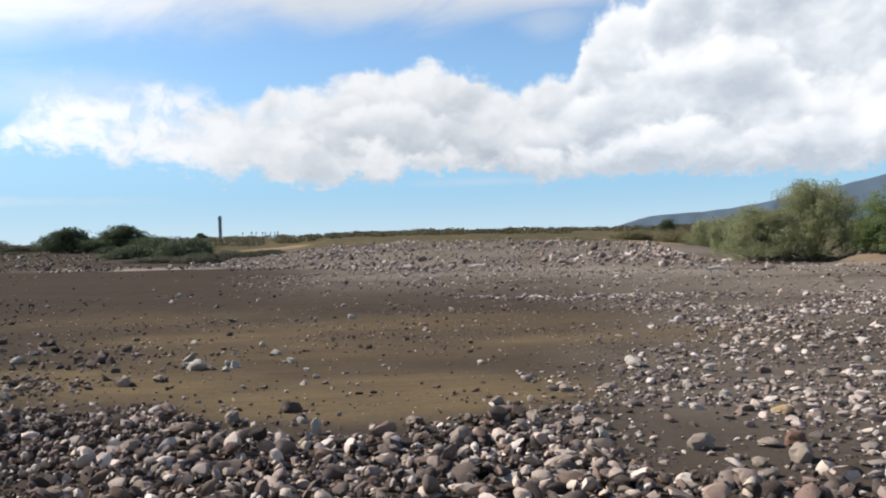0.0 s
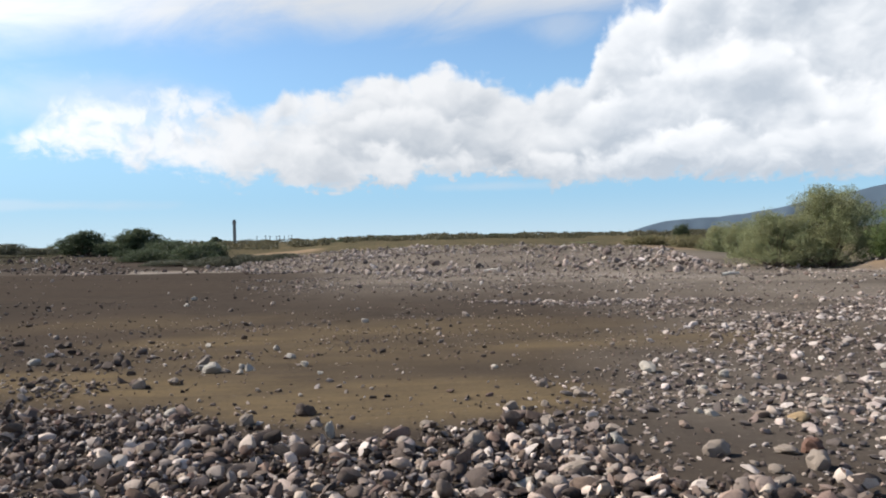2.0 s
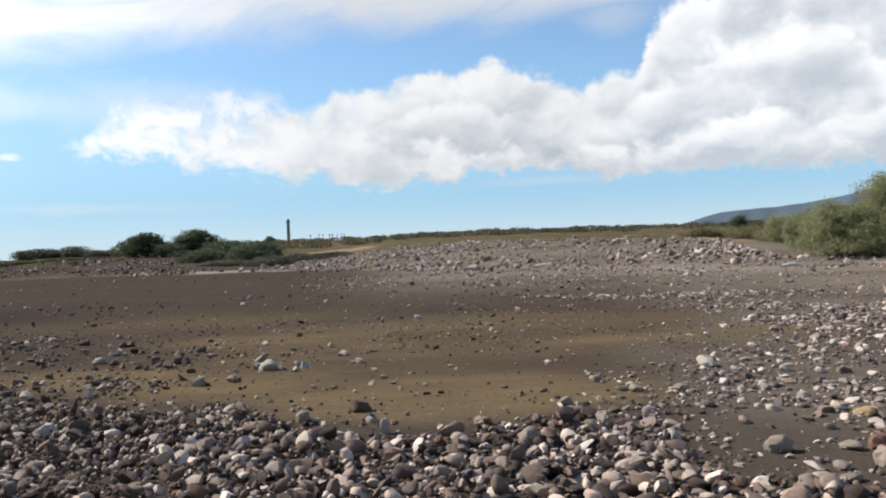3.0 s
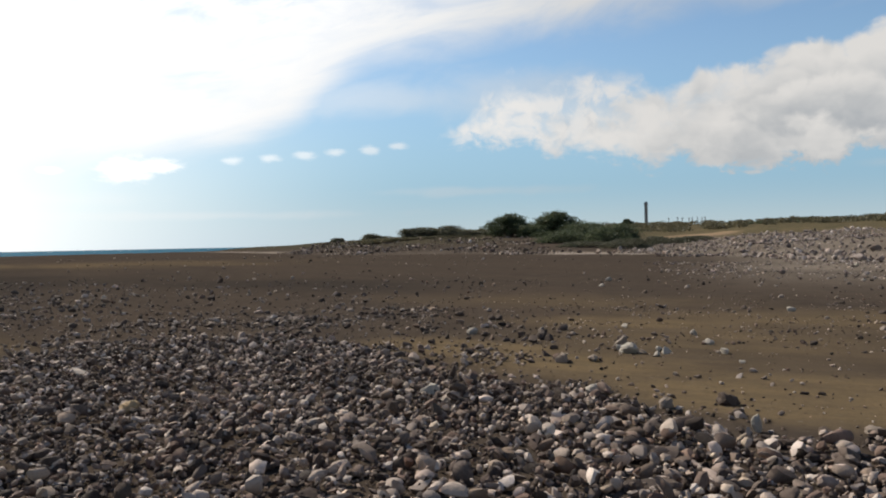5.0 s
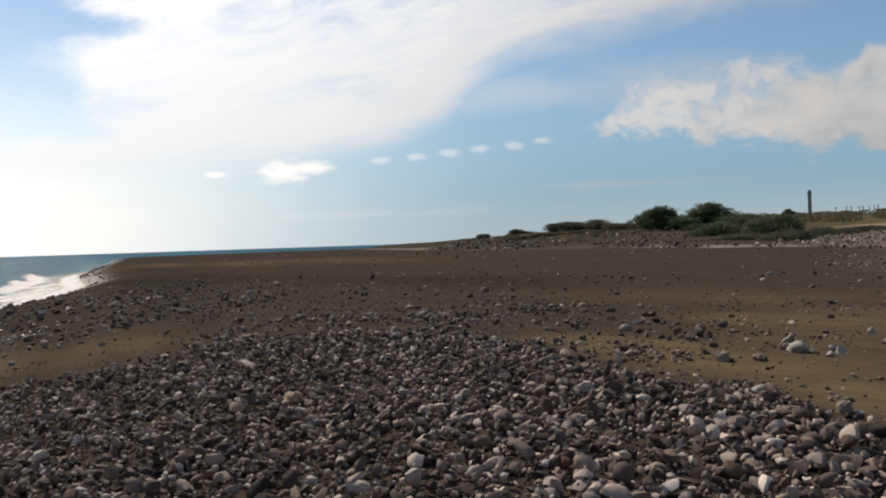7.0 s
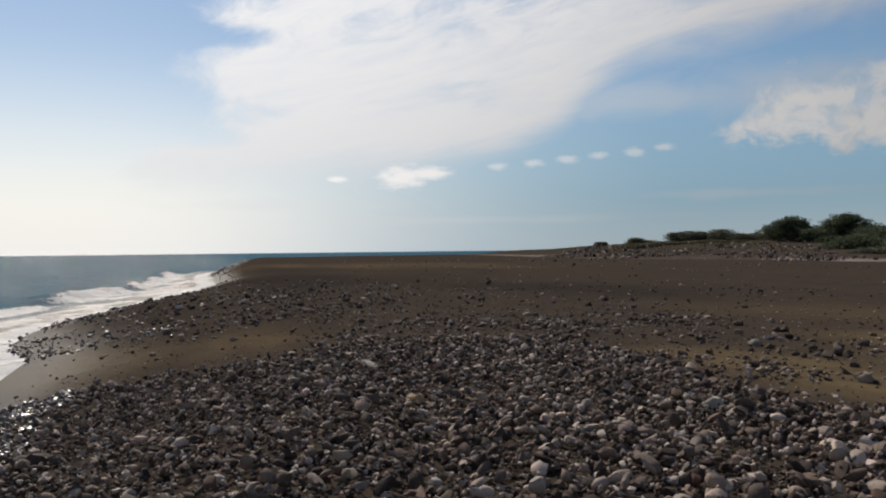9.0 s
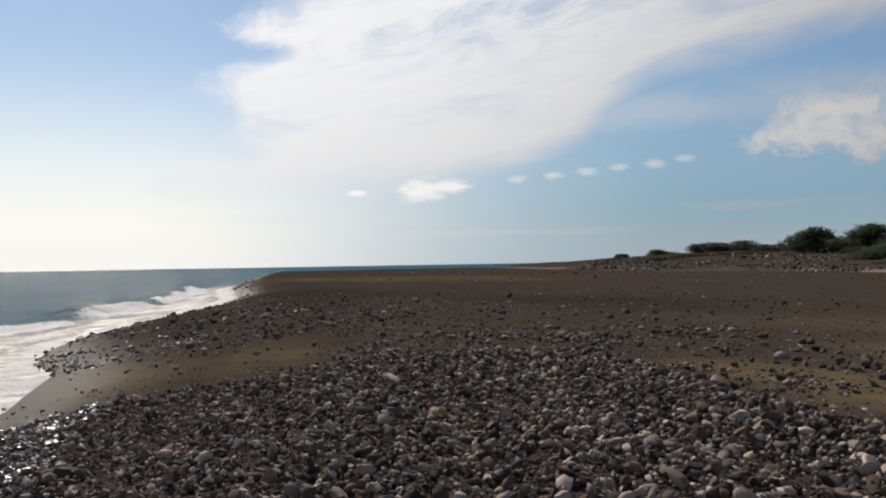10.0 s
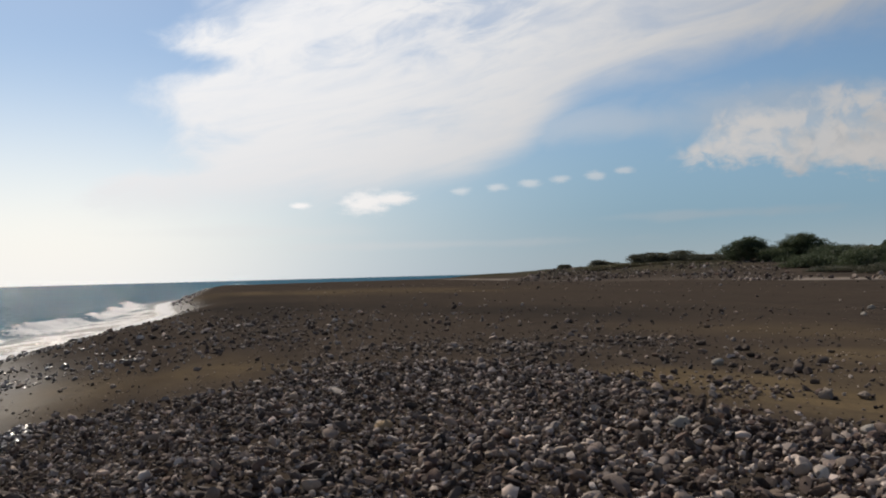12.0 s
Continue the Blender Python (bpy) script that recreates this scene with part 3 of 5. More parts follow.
    attribute(me, "grass", np.clip(grass, 0, 1))
    earth = smooth(az, 9.0, 10.5) * (1 - smooth(az, 15.5, 16.2)) * smooth(d, 138, 148) * (1 - smooth(d, 190, 215)) * 1.2
    earth = np.maximum(earth, (1 - smooth(az, -28, -26)) * smooth(d, 45.8, 46.6) * (1 - smooth(d, 48.2, 50)) * np.clip(0.55 + 1.2 * wob, 0, 1))
    earth = np.maximum(earth, smooth(az, -17.5, -16.5) * (1 - smooth(az, -13.5, -12.8)) * smooth(d, 75, 80) * (1 - smooth(d, 90, 95)) * 0.9)
    attribute(me, "earth", np.clip(earth + earth * wob, 0, 1))
    ob = new("ground", me)
    return tagged(ob, "dark volcanic sand flat with tan silt patches rising to dry grass inland", "ground", kind="structure")


build_ground()


def build_sea():
    us = np.r_[-40 - 2.0 * (1.12 ** np.arange(50, -1, -1) - 1) / 0.12 - 4.0, -40:60:0.5, 60 + 1.2 * (1.028 ** np.arange(175) - 1) / 0.028]
    us = us[(us < 4900) & (us > -4900)]
    ss = np.r_[3.0:24:0.25, 24 + 0.5 * (1.05 ** np.arange(130) - 1) / 0.05]
    ss = ss[ss < 4900]
    u, s = np.meshgrid(us, ss, indexing="ij")
    out = s - shore_bend(u)
    x, y = u * ALONG[0] + out * OUT[0], u * ALONG[1] + out * OUT[1]
    bend = 1.6 * np.sin(u / 23.0 + 1.0) + 0.8 * np.sin(u / 9.0) + 1.2 * fbm(u, s * 0 + 3.3, 12.0, 2, 31)
    crest = np.interp(u, [-50, 20, 60, 110, 160, 260], [16.5, 15.5, 14.0, 12.0, 11.0, 11.0]) + bend * 0.6
    rise = np.interp(u, [-50, 30, 60, 140, 220], [0.25, 0.35, 0.55, 0.7, 0.4])
    t = s - crest
    rise = rise * (1 - smooth(u, 105, 150))
    wave = rise * np.where(t < 0, np.exp(-(t / 0.9) ** 2), np.exp(-(t / 2.6) ** 2)) * np.clip(0.65 + 1.3 * fbm(u, s, 5.0, 3, 41), 0.15, 1.5)
    swell = 0.22 * np.sin((s - 0.12 * u) / 7.5 + fbm(u, s, 40.0, 2, 43) * 3) * smooth(s, 16, 34) + 0.10 * fbm(u, s, 3.0, 3, 44) * smooth(s, 6, 14)
    swash = 0.40 * (1 - smooth(s, 5.5, 13.0))
    z = SEA + wave + swell * (1 - smooth(s, 600, 1500)) + swash
    lumps = np.clip(0.85 + 0.9 * fbm(u, s * 0.6, 6.0, 3, 45), 0.3, 1.3)
    foam = np.maximum.reduce([1.05 * np.exp(-((t + 0.8) / 1.4) ** 2) * np.interp(u, [-50, 40, 70], [0.65, 0.85, 1.0]) * lumps, (0.34 + 0.6 * fbm(u * 0.5, s, 3.0, 3, 46)) * smooth(-t, 0.2, 2.0),
                              0.95 * np.exp(-((s - 6.3 + 0.3 * bend) / 1.0) ** 2), np.interp(u, [-50, 40, 60], [0.85, 0.75, 0.3]) * np.exp(-((t - 3.5) / 1.9) ** 2) * lumps])
    foam = foam * (1 - smooth(u, 100, 140))
    foam = foam * (1 - smooth(s, 22, 30)) + 0.30 * fbm(u * 0.3, s, 3.0, 3, 47) * (1 - smooth(s, 20, 60))
    n, k = u.shape
    i, j = np.meshgrid(np.arange(n - 1), np.arange(k - 1), indexing="ij")
    faces = np.stack([i * k + j, i * k + j + 1, (i + 1) * k + j + 1, (i + 1) * k + j], -1).reshape(-1, 4)
    me = mesh_from("sea", np.stack([x, y, z], -1).reshape(-1, 3), faces[:, ::-1], WATER, True)
    attribute(me, "foam", foam.ravel())
    attribute(me, "shallow", ((1 - smooth(t, -6, 1.5)) * (1 - smooth(u, 100, 140))).ravel())
    ob = new("sea", me)
    return tagged(ob, "blue-green sea with white breaking surf along the black beach", "sea", kind="structure")


build_sea()


def build_mountain():
    """A far volcano flank that climbs out of the picture, its haze painted as blue-grey colour."""
    azs = np.arange(-60, -10, 0.4)
    el = np.interp(azs, [-60, -29.3, -27.2, -22.4, -20, -16.6, -14.7, -13.2, -12.3, -10], [8.0, 3.70, 3.24, 2.37, 1.98, 1.80, 1.66, 1.3, 1.0, 0.5])
    el = el + 0.06 * fbm(azs, azs * 0, 1.3, 3, 51)
    rows = []
    for k in range(17):
        t = k / 16
        d = 2300 + 1500 * t
        rough = 60 * fbm(azs * 40, azs * 0 + d / 30, 60, 4, 53) * math.sin(math.pi * t) ** 0.7
        rows.append(np.stack([-d * np.sin(np.radians(azs)), d * np.cos(np.radians(azs)), -5 + (3800 * np.tan(np.radians(el)) + 6) * t**1.25 + rough], -1))
    n, m = 17, len(azs)
    verts = np.concatenate(rows)
    i, j = np.meshgrid(np.arange(n - 1), np.arange(m - 1), indexing="ij")
    faces = np.stack([i * m + j, i * m + j + 1, (i + 1) * m + j + 1, (i + 1) * m + j], -1).reshape(-1, 4)
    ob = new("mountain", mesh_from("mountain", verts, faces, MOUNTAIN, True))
    return tagged(ob, "distant volcano slope under the clouds, tinted blue-grey for haze", "mountain", kind="structure")


build_mountain()

# ---------------------------------------------------------------- stones
def stone_shape(rng, level, angular, cut=None):
    """A worn cobble about 1 across: an uneven ellipsoid with a few broken faces."""
    bm = bmesh.new()
    bmesh.ops.create_icosphere(bm, subdivisions=level, radius=0.5)
    off = Vector(rng.uniform(-50, 50, 3))
    power = rng.uniform(0.85, 1.35)
    cuts = [(Vector(rng.normal(size=3)).normalized(), rng.uniform(0.22, 0.40)) for _ in range(cut if cut is not None else rng.integers(6, 11) if angular else rng.integers(2, 5))]
    for v in bm.verts:
        p = v.co.normalized()
        r = 0.5 * (1 + 0.32 * noise.noise(p * 1.3 + off) + 0.17 * noise.noise(p * 3.1 + off) + 0.07 * noise.noise(p * 6.5 + off))
        q = Vector([math.copysign(abs(c) ** power, c) for c in p]).normalized() * r
        for way, reach in cuts:
            over = q.dot(way) - reach
            if over > 0:
                q -= way * over * 0.9
        v.co = q
    co = np.array([v.co[:] for v in bm.verts])
    fa = np.array([[v.index for v in f.verts] for f in bm.faces])
    bm.free()
    return co, fa


RNG = np.random.default_rng(7)
SHAPES = {lvl: [stone_shape(RNG, lvl, k % 3 != 0) for k in range(14)] for lvl in (1, 2, 3)}
ROUND = [stone_shape(RNG, 3, False, k % 2) for k in range(5)]
SHAPE_MESH = {}


def shape_mesh(k, mat, level=3):
    key = (k, mat.name, level)
    if key not in SHAPE_MESH:
        co, fa = SHAPES[level][k]
        SHAPE_MESH[key] = mesh_from("cobble", co, fa, mat, True)
        SHAPE_MESH[key].set_sharp_from_angle(angle=radians(30))
    return SHAPE_MESH[key]


def stone_poses(rng, x, y, size, sink=0.22, flat=(0.55, 0.85), loose=0.3, pile=0.0):
    """Scale, turn and place of stones of given widths lying on the ground."""
    n = len(x)
    sx = size * rng.uniform(0.85, 1.4, n)
    sy = size * rng.uniform(0.55, 0.95, n)
    sz = size * rng.uniform(*flat, n)
    yaw, tip, tilt = rng.uniform(0, 2 * np.pi, n), rng.normal(0, loose, n), rng.normal(0, loose, n)
    z = height(x, y) + sz * (0.5 - sink) + pile * rng.uniform(0, 1, n) ** 2
    return sx, sy, sz, yaw, tip, tilt, x, y, z


def turn_matrices(yaw, tip, tilt):
    cy, sy, ct, st, cl, sl = np.cos(yaw), np.sin(yaw), np.cos(tip), np.sin(tip), np.cos(tilt), np.sin(tilt)
    o, i = np.zeros_like(yaw), np.ones_like(yaw)
    rz = np.stack([np.stack([cy, -sy, o], -1), np.stack([sy, cy, o], -1), np.stack([o, o, i], -1)], -2)
    rx = np.stack([np.stack([i, o, o], -1), np.stack([o, ct, -st], -1), np.stack([o, st, ct], -1)], -2)
    ry = np.stack([np.stack([cl, o, sl], -1), np.stack([o, i, o], -1), np.stack([-sl, o, cl], -1)], -2)
    return rz @ rx @ ry


def heap_mesh(name, poses, rng, level, mat):
    """Many stones joined into one mesh."""
    sx, sy, sz, yaw, tip, tilt, x, y, z = poses
    turn = turn_matrices(yaw, tip, tilt)
    pick = rng.integers(0, 14, len(x))
    vs, fs, at = [], [], 0
    for k in range(14):
        rows = np.flatnonzero(pick == k)
        if not len(rows):
            continue
        co, fa = SHAPES[level][k]
        p = co[None] * np.stack([sx, sy, sz], -1)[rows][:, None]
        p = np.einsum("nij,nvj->nvi", turn[rows], p) + np.stack([x, y, z], -1)[rows][:, None]
        vs.append(p.reshape(-1, 3))
        fs.append((fa[None] + (np.arange(len(rows)) * len(co))[:, None, None] + at).reshape(-1, 3))
        at += len(rows) * len(co)
    me = mesh_from(name, np.concatenate(vs), np.concatenate(fs), mat, level > 1)
    if level > 1:
        me.set_sharp_from_angle(angle=radians(30 if level == 3 else 38))
    return me


def single_stones(name, poses, rows, parent, rng, mat):
    sx, sy, sz, yaw, tip, tilt, x, y, z = poses
    turn = turn_matrices(yaw, tip, tilt)
    for r in rows:
        ob = new(name, shape_mesh(int(rng.integers(0, 14)), mat, 3 if max(sx[r], sy[r]) / np.hypot(x[r], y[r]) > 0.034 else 2))
        m = Matrix(turn[r].tolist()).to_4x4() @ Matrix.Diagonal((sx[r], sy[r], sz[r], 1))
        ob.matrix_basis = Matrix.Translation((x[r], y[r], z[r])) @ m
        ob.parent = parent


def take(poses, keep):
    return tuple(c[keep] for c in poses)


def scatter(rng, n, az0, az1, d0, d1, cover):
    """Random spots in a sector, kept where cover() allows."""
    az, d = np.radians(rng.uniform(az0, az1, n)), np.sqrt(rng.uniform(d0**2, d1**2, n))
    x, y = -d * np.sin(az), d * np.cos(az)
    keep = rng.uniform(0, 1, n) < cover(x, y)
    return x[keep], y[keep]


def bank(name, label, x, y, size, rng, single, mat_one, mat_many, seen=(-36, 84), **lie):
    """A spread of stones: the most visible ones single, the rest joined, finer where they come near the walker."""
    top = new(name)
    poses = stone_poses(rng, x, y, size, **lie)
    az = np.degrees(np.arctan2(-x, y))
    worth = size / (np.hypot(x, y) + 0.5) * ((az > seen[0]) & (az < seen[1]))
    order = np.argsort(-worth)
    single_stones("cobble", poses, order[:single], top, rng, mat_one)
    rest = order[single:]
    for lo, hi, lvl in ((0.040, 9, 3), (0.017, 0.040, 2), (-1, 0.017, 1)):
        rows = rest[(worth[rest] > lo) & (worth[rest] <= hi)]
        if len(rows):
            ob = part("small_cobbles", heap_mesh("small_cobbles", take(poses, rows), rng, lvl, mat_many), mat_many, top)
            tagged(ob, "packed small grey and brown cobbles", kind="stuff")
    return tagged(top, label, "stone bank", kind="structure")


def near_bank():
    rng = np.random.default_rng(11)
    x, y = scatter(rng, 54000, -42, 96, 2.2, 16, cobble_cover)
    x2, y2 = scatter(rng, 4500, 96, 318, 0.3, 9, lambda a, b: cobble_cover(a, b) * (shore_frame(a, b)[1] < 5))
    x3, y3 = scatter(rng, 1800, -42, 96, 0.3, 2.2, cobble_cover)
    x4, y4 = scatter(rng, 17000, -36, 84, 3.8, 11, cobble_cover)
    few = len(x4)
    x, y = np.r_[x, x2, x3, x4], np.r_[y, y2, y3, y4]
    d, az = np.hypot(x, y), np.degrees(np.arctan2(-x, y))
    big = np.interp(az, [-40, 0, 20, 45, 80], [1.0, 1.05, 0.95, 0.85, 0.75])
    size = np.clip(0.08 * np.exp(rng.normal(0, 0.45, len(x))), 0.03, 0.18) * big
    size[len(size) - few:] *= 0.5        # small ones wedged between the large
    _, s = shore_frame(x, y)
    wet = s > 2.6 + 0.5 * fbm(x, y, 2.0, 2, 61)
    dry = ~wet
    bank("cobble_bank", "packed grey, brown and white rounded basalt cobbles on the berm", x[dry], y[dry], size[dry], rng, 300, STONE_ONE, STONE_MANY,
         loose=0.55, pile=0.09, sink=0.25, flat=(0.42, 0.8))
    bank("wet_cobbles", "glistening wet dark cobbles at the swash line", x[wet], y[wet], size[wet], rng, 60, STONE_WET_ONE, STONE_WET, loose=0.5, pile=0.04)


def shore_band():
    """The second lobe of cobbles beyond the sandy hollow, wet towards the water."""
    rng = np.random.default_rng(12)

    def cover(x, y):
        u, s = shore_frame(x, y)
        d, az = np.hypot(x, y), np.degrees(np.arctan2(-x, y))
        near = np.interp(az, [30, 50, 57.5, 63.4, 67, 70.5, 73, 76, 84], [21, 19.5, 18.4, 17.4, 17.2, 18.3, 20.6, 22.2, 26]) + 1.6 * fbm(x, y, 4.0, 2, 64)
        far = np.interp(az, [30, 51, 56, 61, 66, 70, 73, 76, 84], [44, 41, 36, 33, 30, 33, 36, 42, 50])
        c = smooth(d, near - 0.8, near + 1.4) * (1 - 0.8 * smooth(d, near + 4, far)) * (1 - smooth(d, far, far * 1.15))
        c = c * np.interp(az, [30, 44, 50, 54, 58, 62, 66, 80], [0.02, 0.05, 0.12, 0.24, 0.42, 0.7, 0.9, 0.9])
        c = c + 0.05 * smooth(d, 24, 30) * (1 - smooth(d, 40, 90)) * smooth(az, 50, 62)
        return c * np.clip(0.6 + 1.3 * fbm(x, y, 2.5, 3, 62), 0, 1.3) * (s + shore_bend(u) < 6.6)
    x, y = scatter(rng, 30000, 28, 84, 15, 48, cover)
    x2, y2 = scatter(rng, 14000, 50, 68, 40, 170, lambda a, b: 0.25 * np.exp(-((shore_frame(a, b)[1] + shore_bend(shore_frame(a, b)[0]) - 4.6) / 1.4) ** 2))
    ru, rs = rng.uniform(95, 330, 420), rng.normal(5.2, 0.6, 420)       # blocks along the far water's edge
    rs = rs - shore_bend(ru)
    x, y = np.r_[x, x2, ru * ALONG[0] + rs * OUT[0]], np.r_[y, y2, ru * ALONG[1] + rs * OUT[1]]
    size = np.clip(0.088 * np.exp(rng.normal(0, 0.42, len(x))), 0.04, 0.26) * np.interp(np.hypot(x, y), [25, 60, 150], [1.0, 1.5, 2.6])
    _, s = shore_frame(x, y)
    wet = s + shore_bend(shore_frame(x, y)[0]) > 2.4 + 0.6 * fbm(x, y, 3.0, 2, 63)
    bank("wet_cobbles", "glistening wet dark cobbles beside the surf", x[wet], y[wet], size[wet], rng, 150, STONE_WET_ONE, STONE_WET, loose=0.5)
    bank("cobble_lobe", "dry dark cobbles scattered on the beach slope", x[~wet], y[~wet], size[~wet], rng, 120, STONE_ONE, STONE_MANY, loose=0.5)


def gravel_flat():
    """Looser stones to the right of the hollow, thinning out to the far bank."""
    rng = np.random.default_rng(13)

    def cover(x, y):
        d, az = np.hypot(x, y), np.degrees(np.arctan2(-x, y))
        edge = np.interp(d, [4, 5, 7, 8.5, 11.5, 15.5, 20, 26, 34, 50], [4, -2, -7.5, -11, -14, -17, -11, 2, 13, 16])
        c = 1 - smooth(az + 5.0 * fbm(x, y, 2.0, 3, 71), edge - 4.0, edge + 5.0)
        c = np.maximum(c, 0.75 * np.exp(-np.hypot((x - 1.25) / 0.75, (y - 8.9) / 0.8) ** 2))
        bare = np.maximum(np.exp(-(np.hypot((x - 1.95) / 0.95, (y - 6.75) / 0.95)) ** 4), 0.8 * np.exp(-(np.hypot((x - 3.0) / 1.6, (y - 12.4) / 2.0)) ** 4))
        return c * (1 - 0.9 * bare) * np.interp(d, [5, 7, 9, 14, 20, 28, 50], [0.9, 0.8, 0.95, 0.65, 0.48, 0.42, 0.6]) * np.clip(0.62 + 1.3 * fbm(x, y, 1.8, 3, 72), 0.05, 1.2)
    x, y = scatter(rng, 50000, -40, 6, 4.2, 24, cover)
    x2, y2 = scatter(rng, 17000, -40, 16, 22, 54, cover)
    x, y = np.r_[x, x2], np.r_[y, y2]
    d = np.hypot(x, y)
    size = np.clip(0.048 * np.exp(rng.normal(0, 0.52, len(x))), 0.022, 0.16) * np.interp(d, [6, 12, 25, 50], [1.0, 1.05, 1.4, 2.1])
    bank("gravel_flat", "loose pale grey cobbles strewn over dark sand", x, y, size, rng, 300, STONE_PALE_ONE, STONE_PALE, flat=(0.38, 0.68), loose=0.32)


def strewn():
    """Single stones on the silt and sand of the hollow."""
    rng = np.random.default_rng(14)

    def cover(x, y):
        d, az = np.hypot(x, y), np.degrees(np.arctan2(-x, y))
        skirt = np.exp(-np.clip(past_bank(x, y), 0, None) / np.interp(az, [0, 10, 25, 40, 50, 56, 60, 70], [0.6, 0.7, 2.6, 4.5, 2.6, 0.9, 0.35, 0.25]))
        c = np.interp(az, [-5, 5, 16, 24], [0.05, 0.05, 0.07, 0.10]) + 1.1 * skirt + 0.22 * smooth(az, 17, 30) * (1 - smooth(d, 16, 30)) * (1 - smooth(az, 56, 62)) + 0.14 * smooth(d, 20, 45)
        c = c + 0.45 * np.exp(-(np.hypot((x + 3.6) / 1.3, (y - 11.8) / 0.8)) ** 2) + 0.5 * np.exp(-(np.hypot((x + 6.2) / 1.8, (y - 12.3) / 1.0)) ** 2)
        return c * np.clip(0.48 + 1.7 * fbm(x, y, 1.6, 3, 81), 0.14, 1.4) * (1 - cobble_cover(x, y))
    x, y = scatter(rng, 20000, -12, 82, 5.8, 32, cover)
    x3, y3 = scatter(rng, 20000, -14, 60, 5.8, 19, cover)
    x2, y2 = scatter(rng, 16000, -28, 56, 30, 140, lambda a, b: 0.6 * cover(a, b) * (np.hypot(a, b) < np.interp(np.degrees(np.arctan2(-a, b)), *AZ_BASE)))
    x, y = np.r_[x, x2, x3], np.r_[y, y2, y3]
    size = np.clip(0.062 * np.exp(rng.normal(0, 0.48, len(x))), 0.026, 0.19) * np.interp(np.hypot(x, y), [8, 14, 30, 80], [0.75, 0.95, 1.3, 2.4])
    bank("strewn_stones", "scattered grey stones lying on the silty flat", x, y, size, rng, 300, STONE_BROWN_ONE, STONE_BROWN, sink=0.25, flat=(0.5, 0.8), loose=0.4)


def far_bank():
    """The bank of boulders that closes the flat."""
    rng = np.random.default_rng(15)

    def cover(x, y):
        d, az = np.hypot(x, y), np.degrees(np.arctan2(-x, y))
        base = np.interp(az, *AZ_BASE)
        deep = np.interp(az, [-30, -18, -14, 8, 15, 18, 22, 24, 28, 45], [1.02, 1.2, 1.9, 1.9, 1.5, 1.0, 1.05, 1.3, 1.22, 1.2])
        rim = base * (0.94 + 0.2 * fbm(x, y, 9.0, 3, 91))
        c = smooth(d, rim, rim * 1.06) * (1 - smooth(d, base * deep * 0.95, base * deep * 1.05))
        return c * np.clip(0.6 + 1.1 * fbm(x, y, 8.0, 3, 92), 0.05, 1)
    x, y = scatter(rng, 58000, -24, 46, 38, 175, cover)
    size = np.clip(0.19 * np.exp(rng.normal(0, 0.48, len(x))), 0.09, 0.75)
    left = np.degrees(np.arctan2(-x, y)) > 17
    bank("stony_mound", "low stony mound of dark boulders under thorn bushes", x[left], y[left], size[left] * 1.2, rng, 260, STONE_ONE, STONE_MANY, sink=0.15, flat=(0.6, 0.95), loose=0.5)
    x, y, size = x[~left], y[~left], size[~left]
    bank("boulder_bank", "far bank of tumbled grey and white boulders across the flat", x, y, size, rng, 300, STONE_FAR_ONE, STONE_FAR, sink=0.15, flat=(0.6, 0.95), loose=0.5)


def pebbles():
    """Small dark and pale pebbles too many to count, on the open sand."""
    rng = np.random.default_rng(16)
    x, y = scatter(rng, 30000, -30, 80, 5.5, 26, lambda a, b: np.clip(0.30 + 1.3 * fbm(a, b, 1.1, 3, 83), 0.03, 1) * (1 - cobble_cover(a, b)) * (1 - smooth(np.hypot(a, b), 14, 26)) * (shore_frame(a, b)[1] < 3.5))
    size = np.clip(0.024 * np.exp(rng.normal(0, 0.35, len(x))), 0.012, 0.05) * np.interp(np.hypot(x, y), [7, 24], [1.0, 1.7])
    ob = new("pebbles", heap_mesh("pebbles", stone_poses(rng, x, y, size, flat=(0.4, 0.7)), rng, 1, STONE_MANY))
    tagged(ob, "fine dark and pale pebbles scattered over sand and silt", "pebbles", kind="stuff")


near_bank()
pebbles()
shore_band()
gravel_flat()
strewn()
far_bank()


def boulder(x, y, size, rise, turn, tint, label):
    """One stone that stands out, with a colour of its own."""
    k = int(abs(x * 31 + y * 17)) % 5
    co, fa = ROUND[k]
    mat = TINTS[tint]
    ob = new("boulder", mesh_from("boulder", co * (size * 0.85, size * 0.7, size * rise * 0.85), fa, mat, True))
    ob.data.set_sharp_from_angle(angle=radians(30))
    ob.matrix_basis = pose(x, y, float(height(x, y)) + size * rise * 0.26, 6, -5, turn)
    return tagged(ob, label, "boulder", group="loose boulders on the beach")


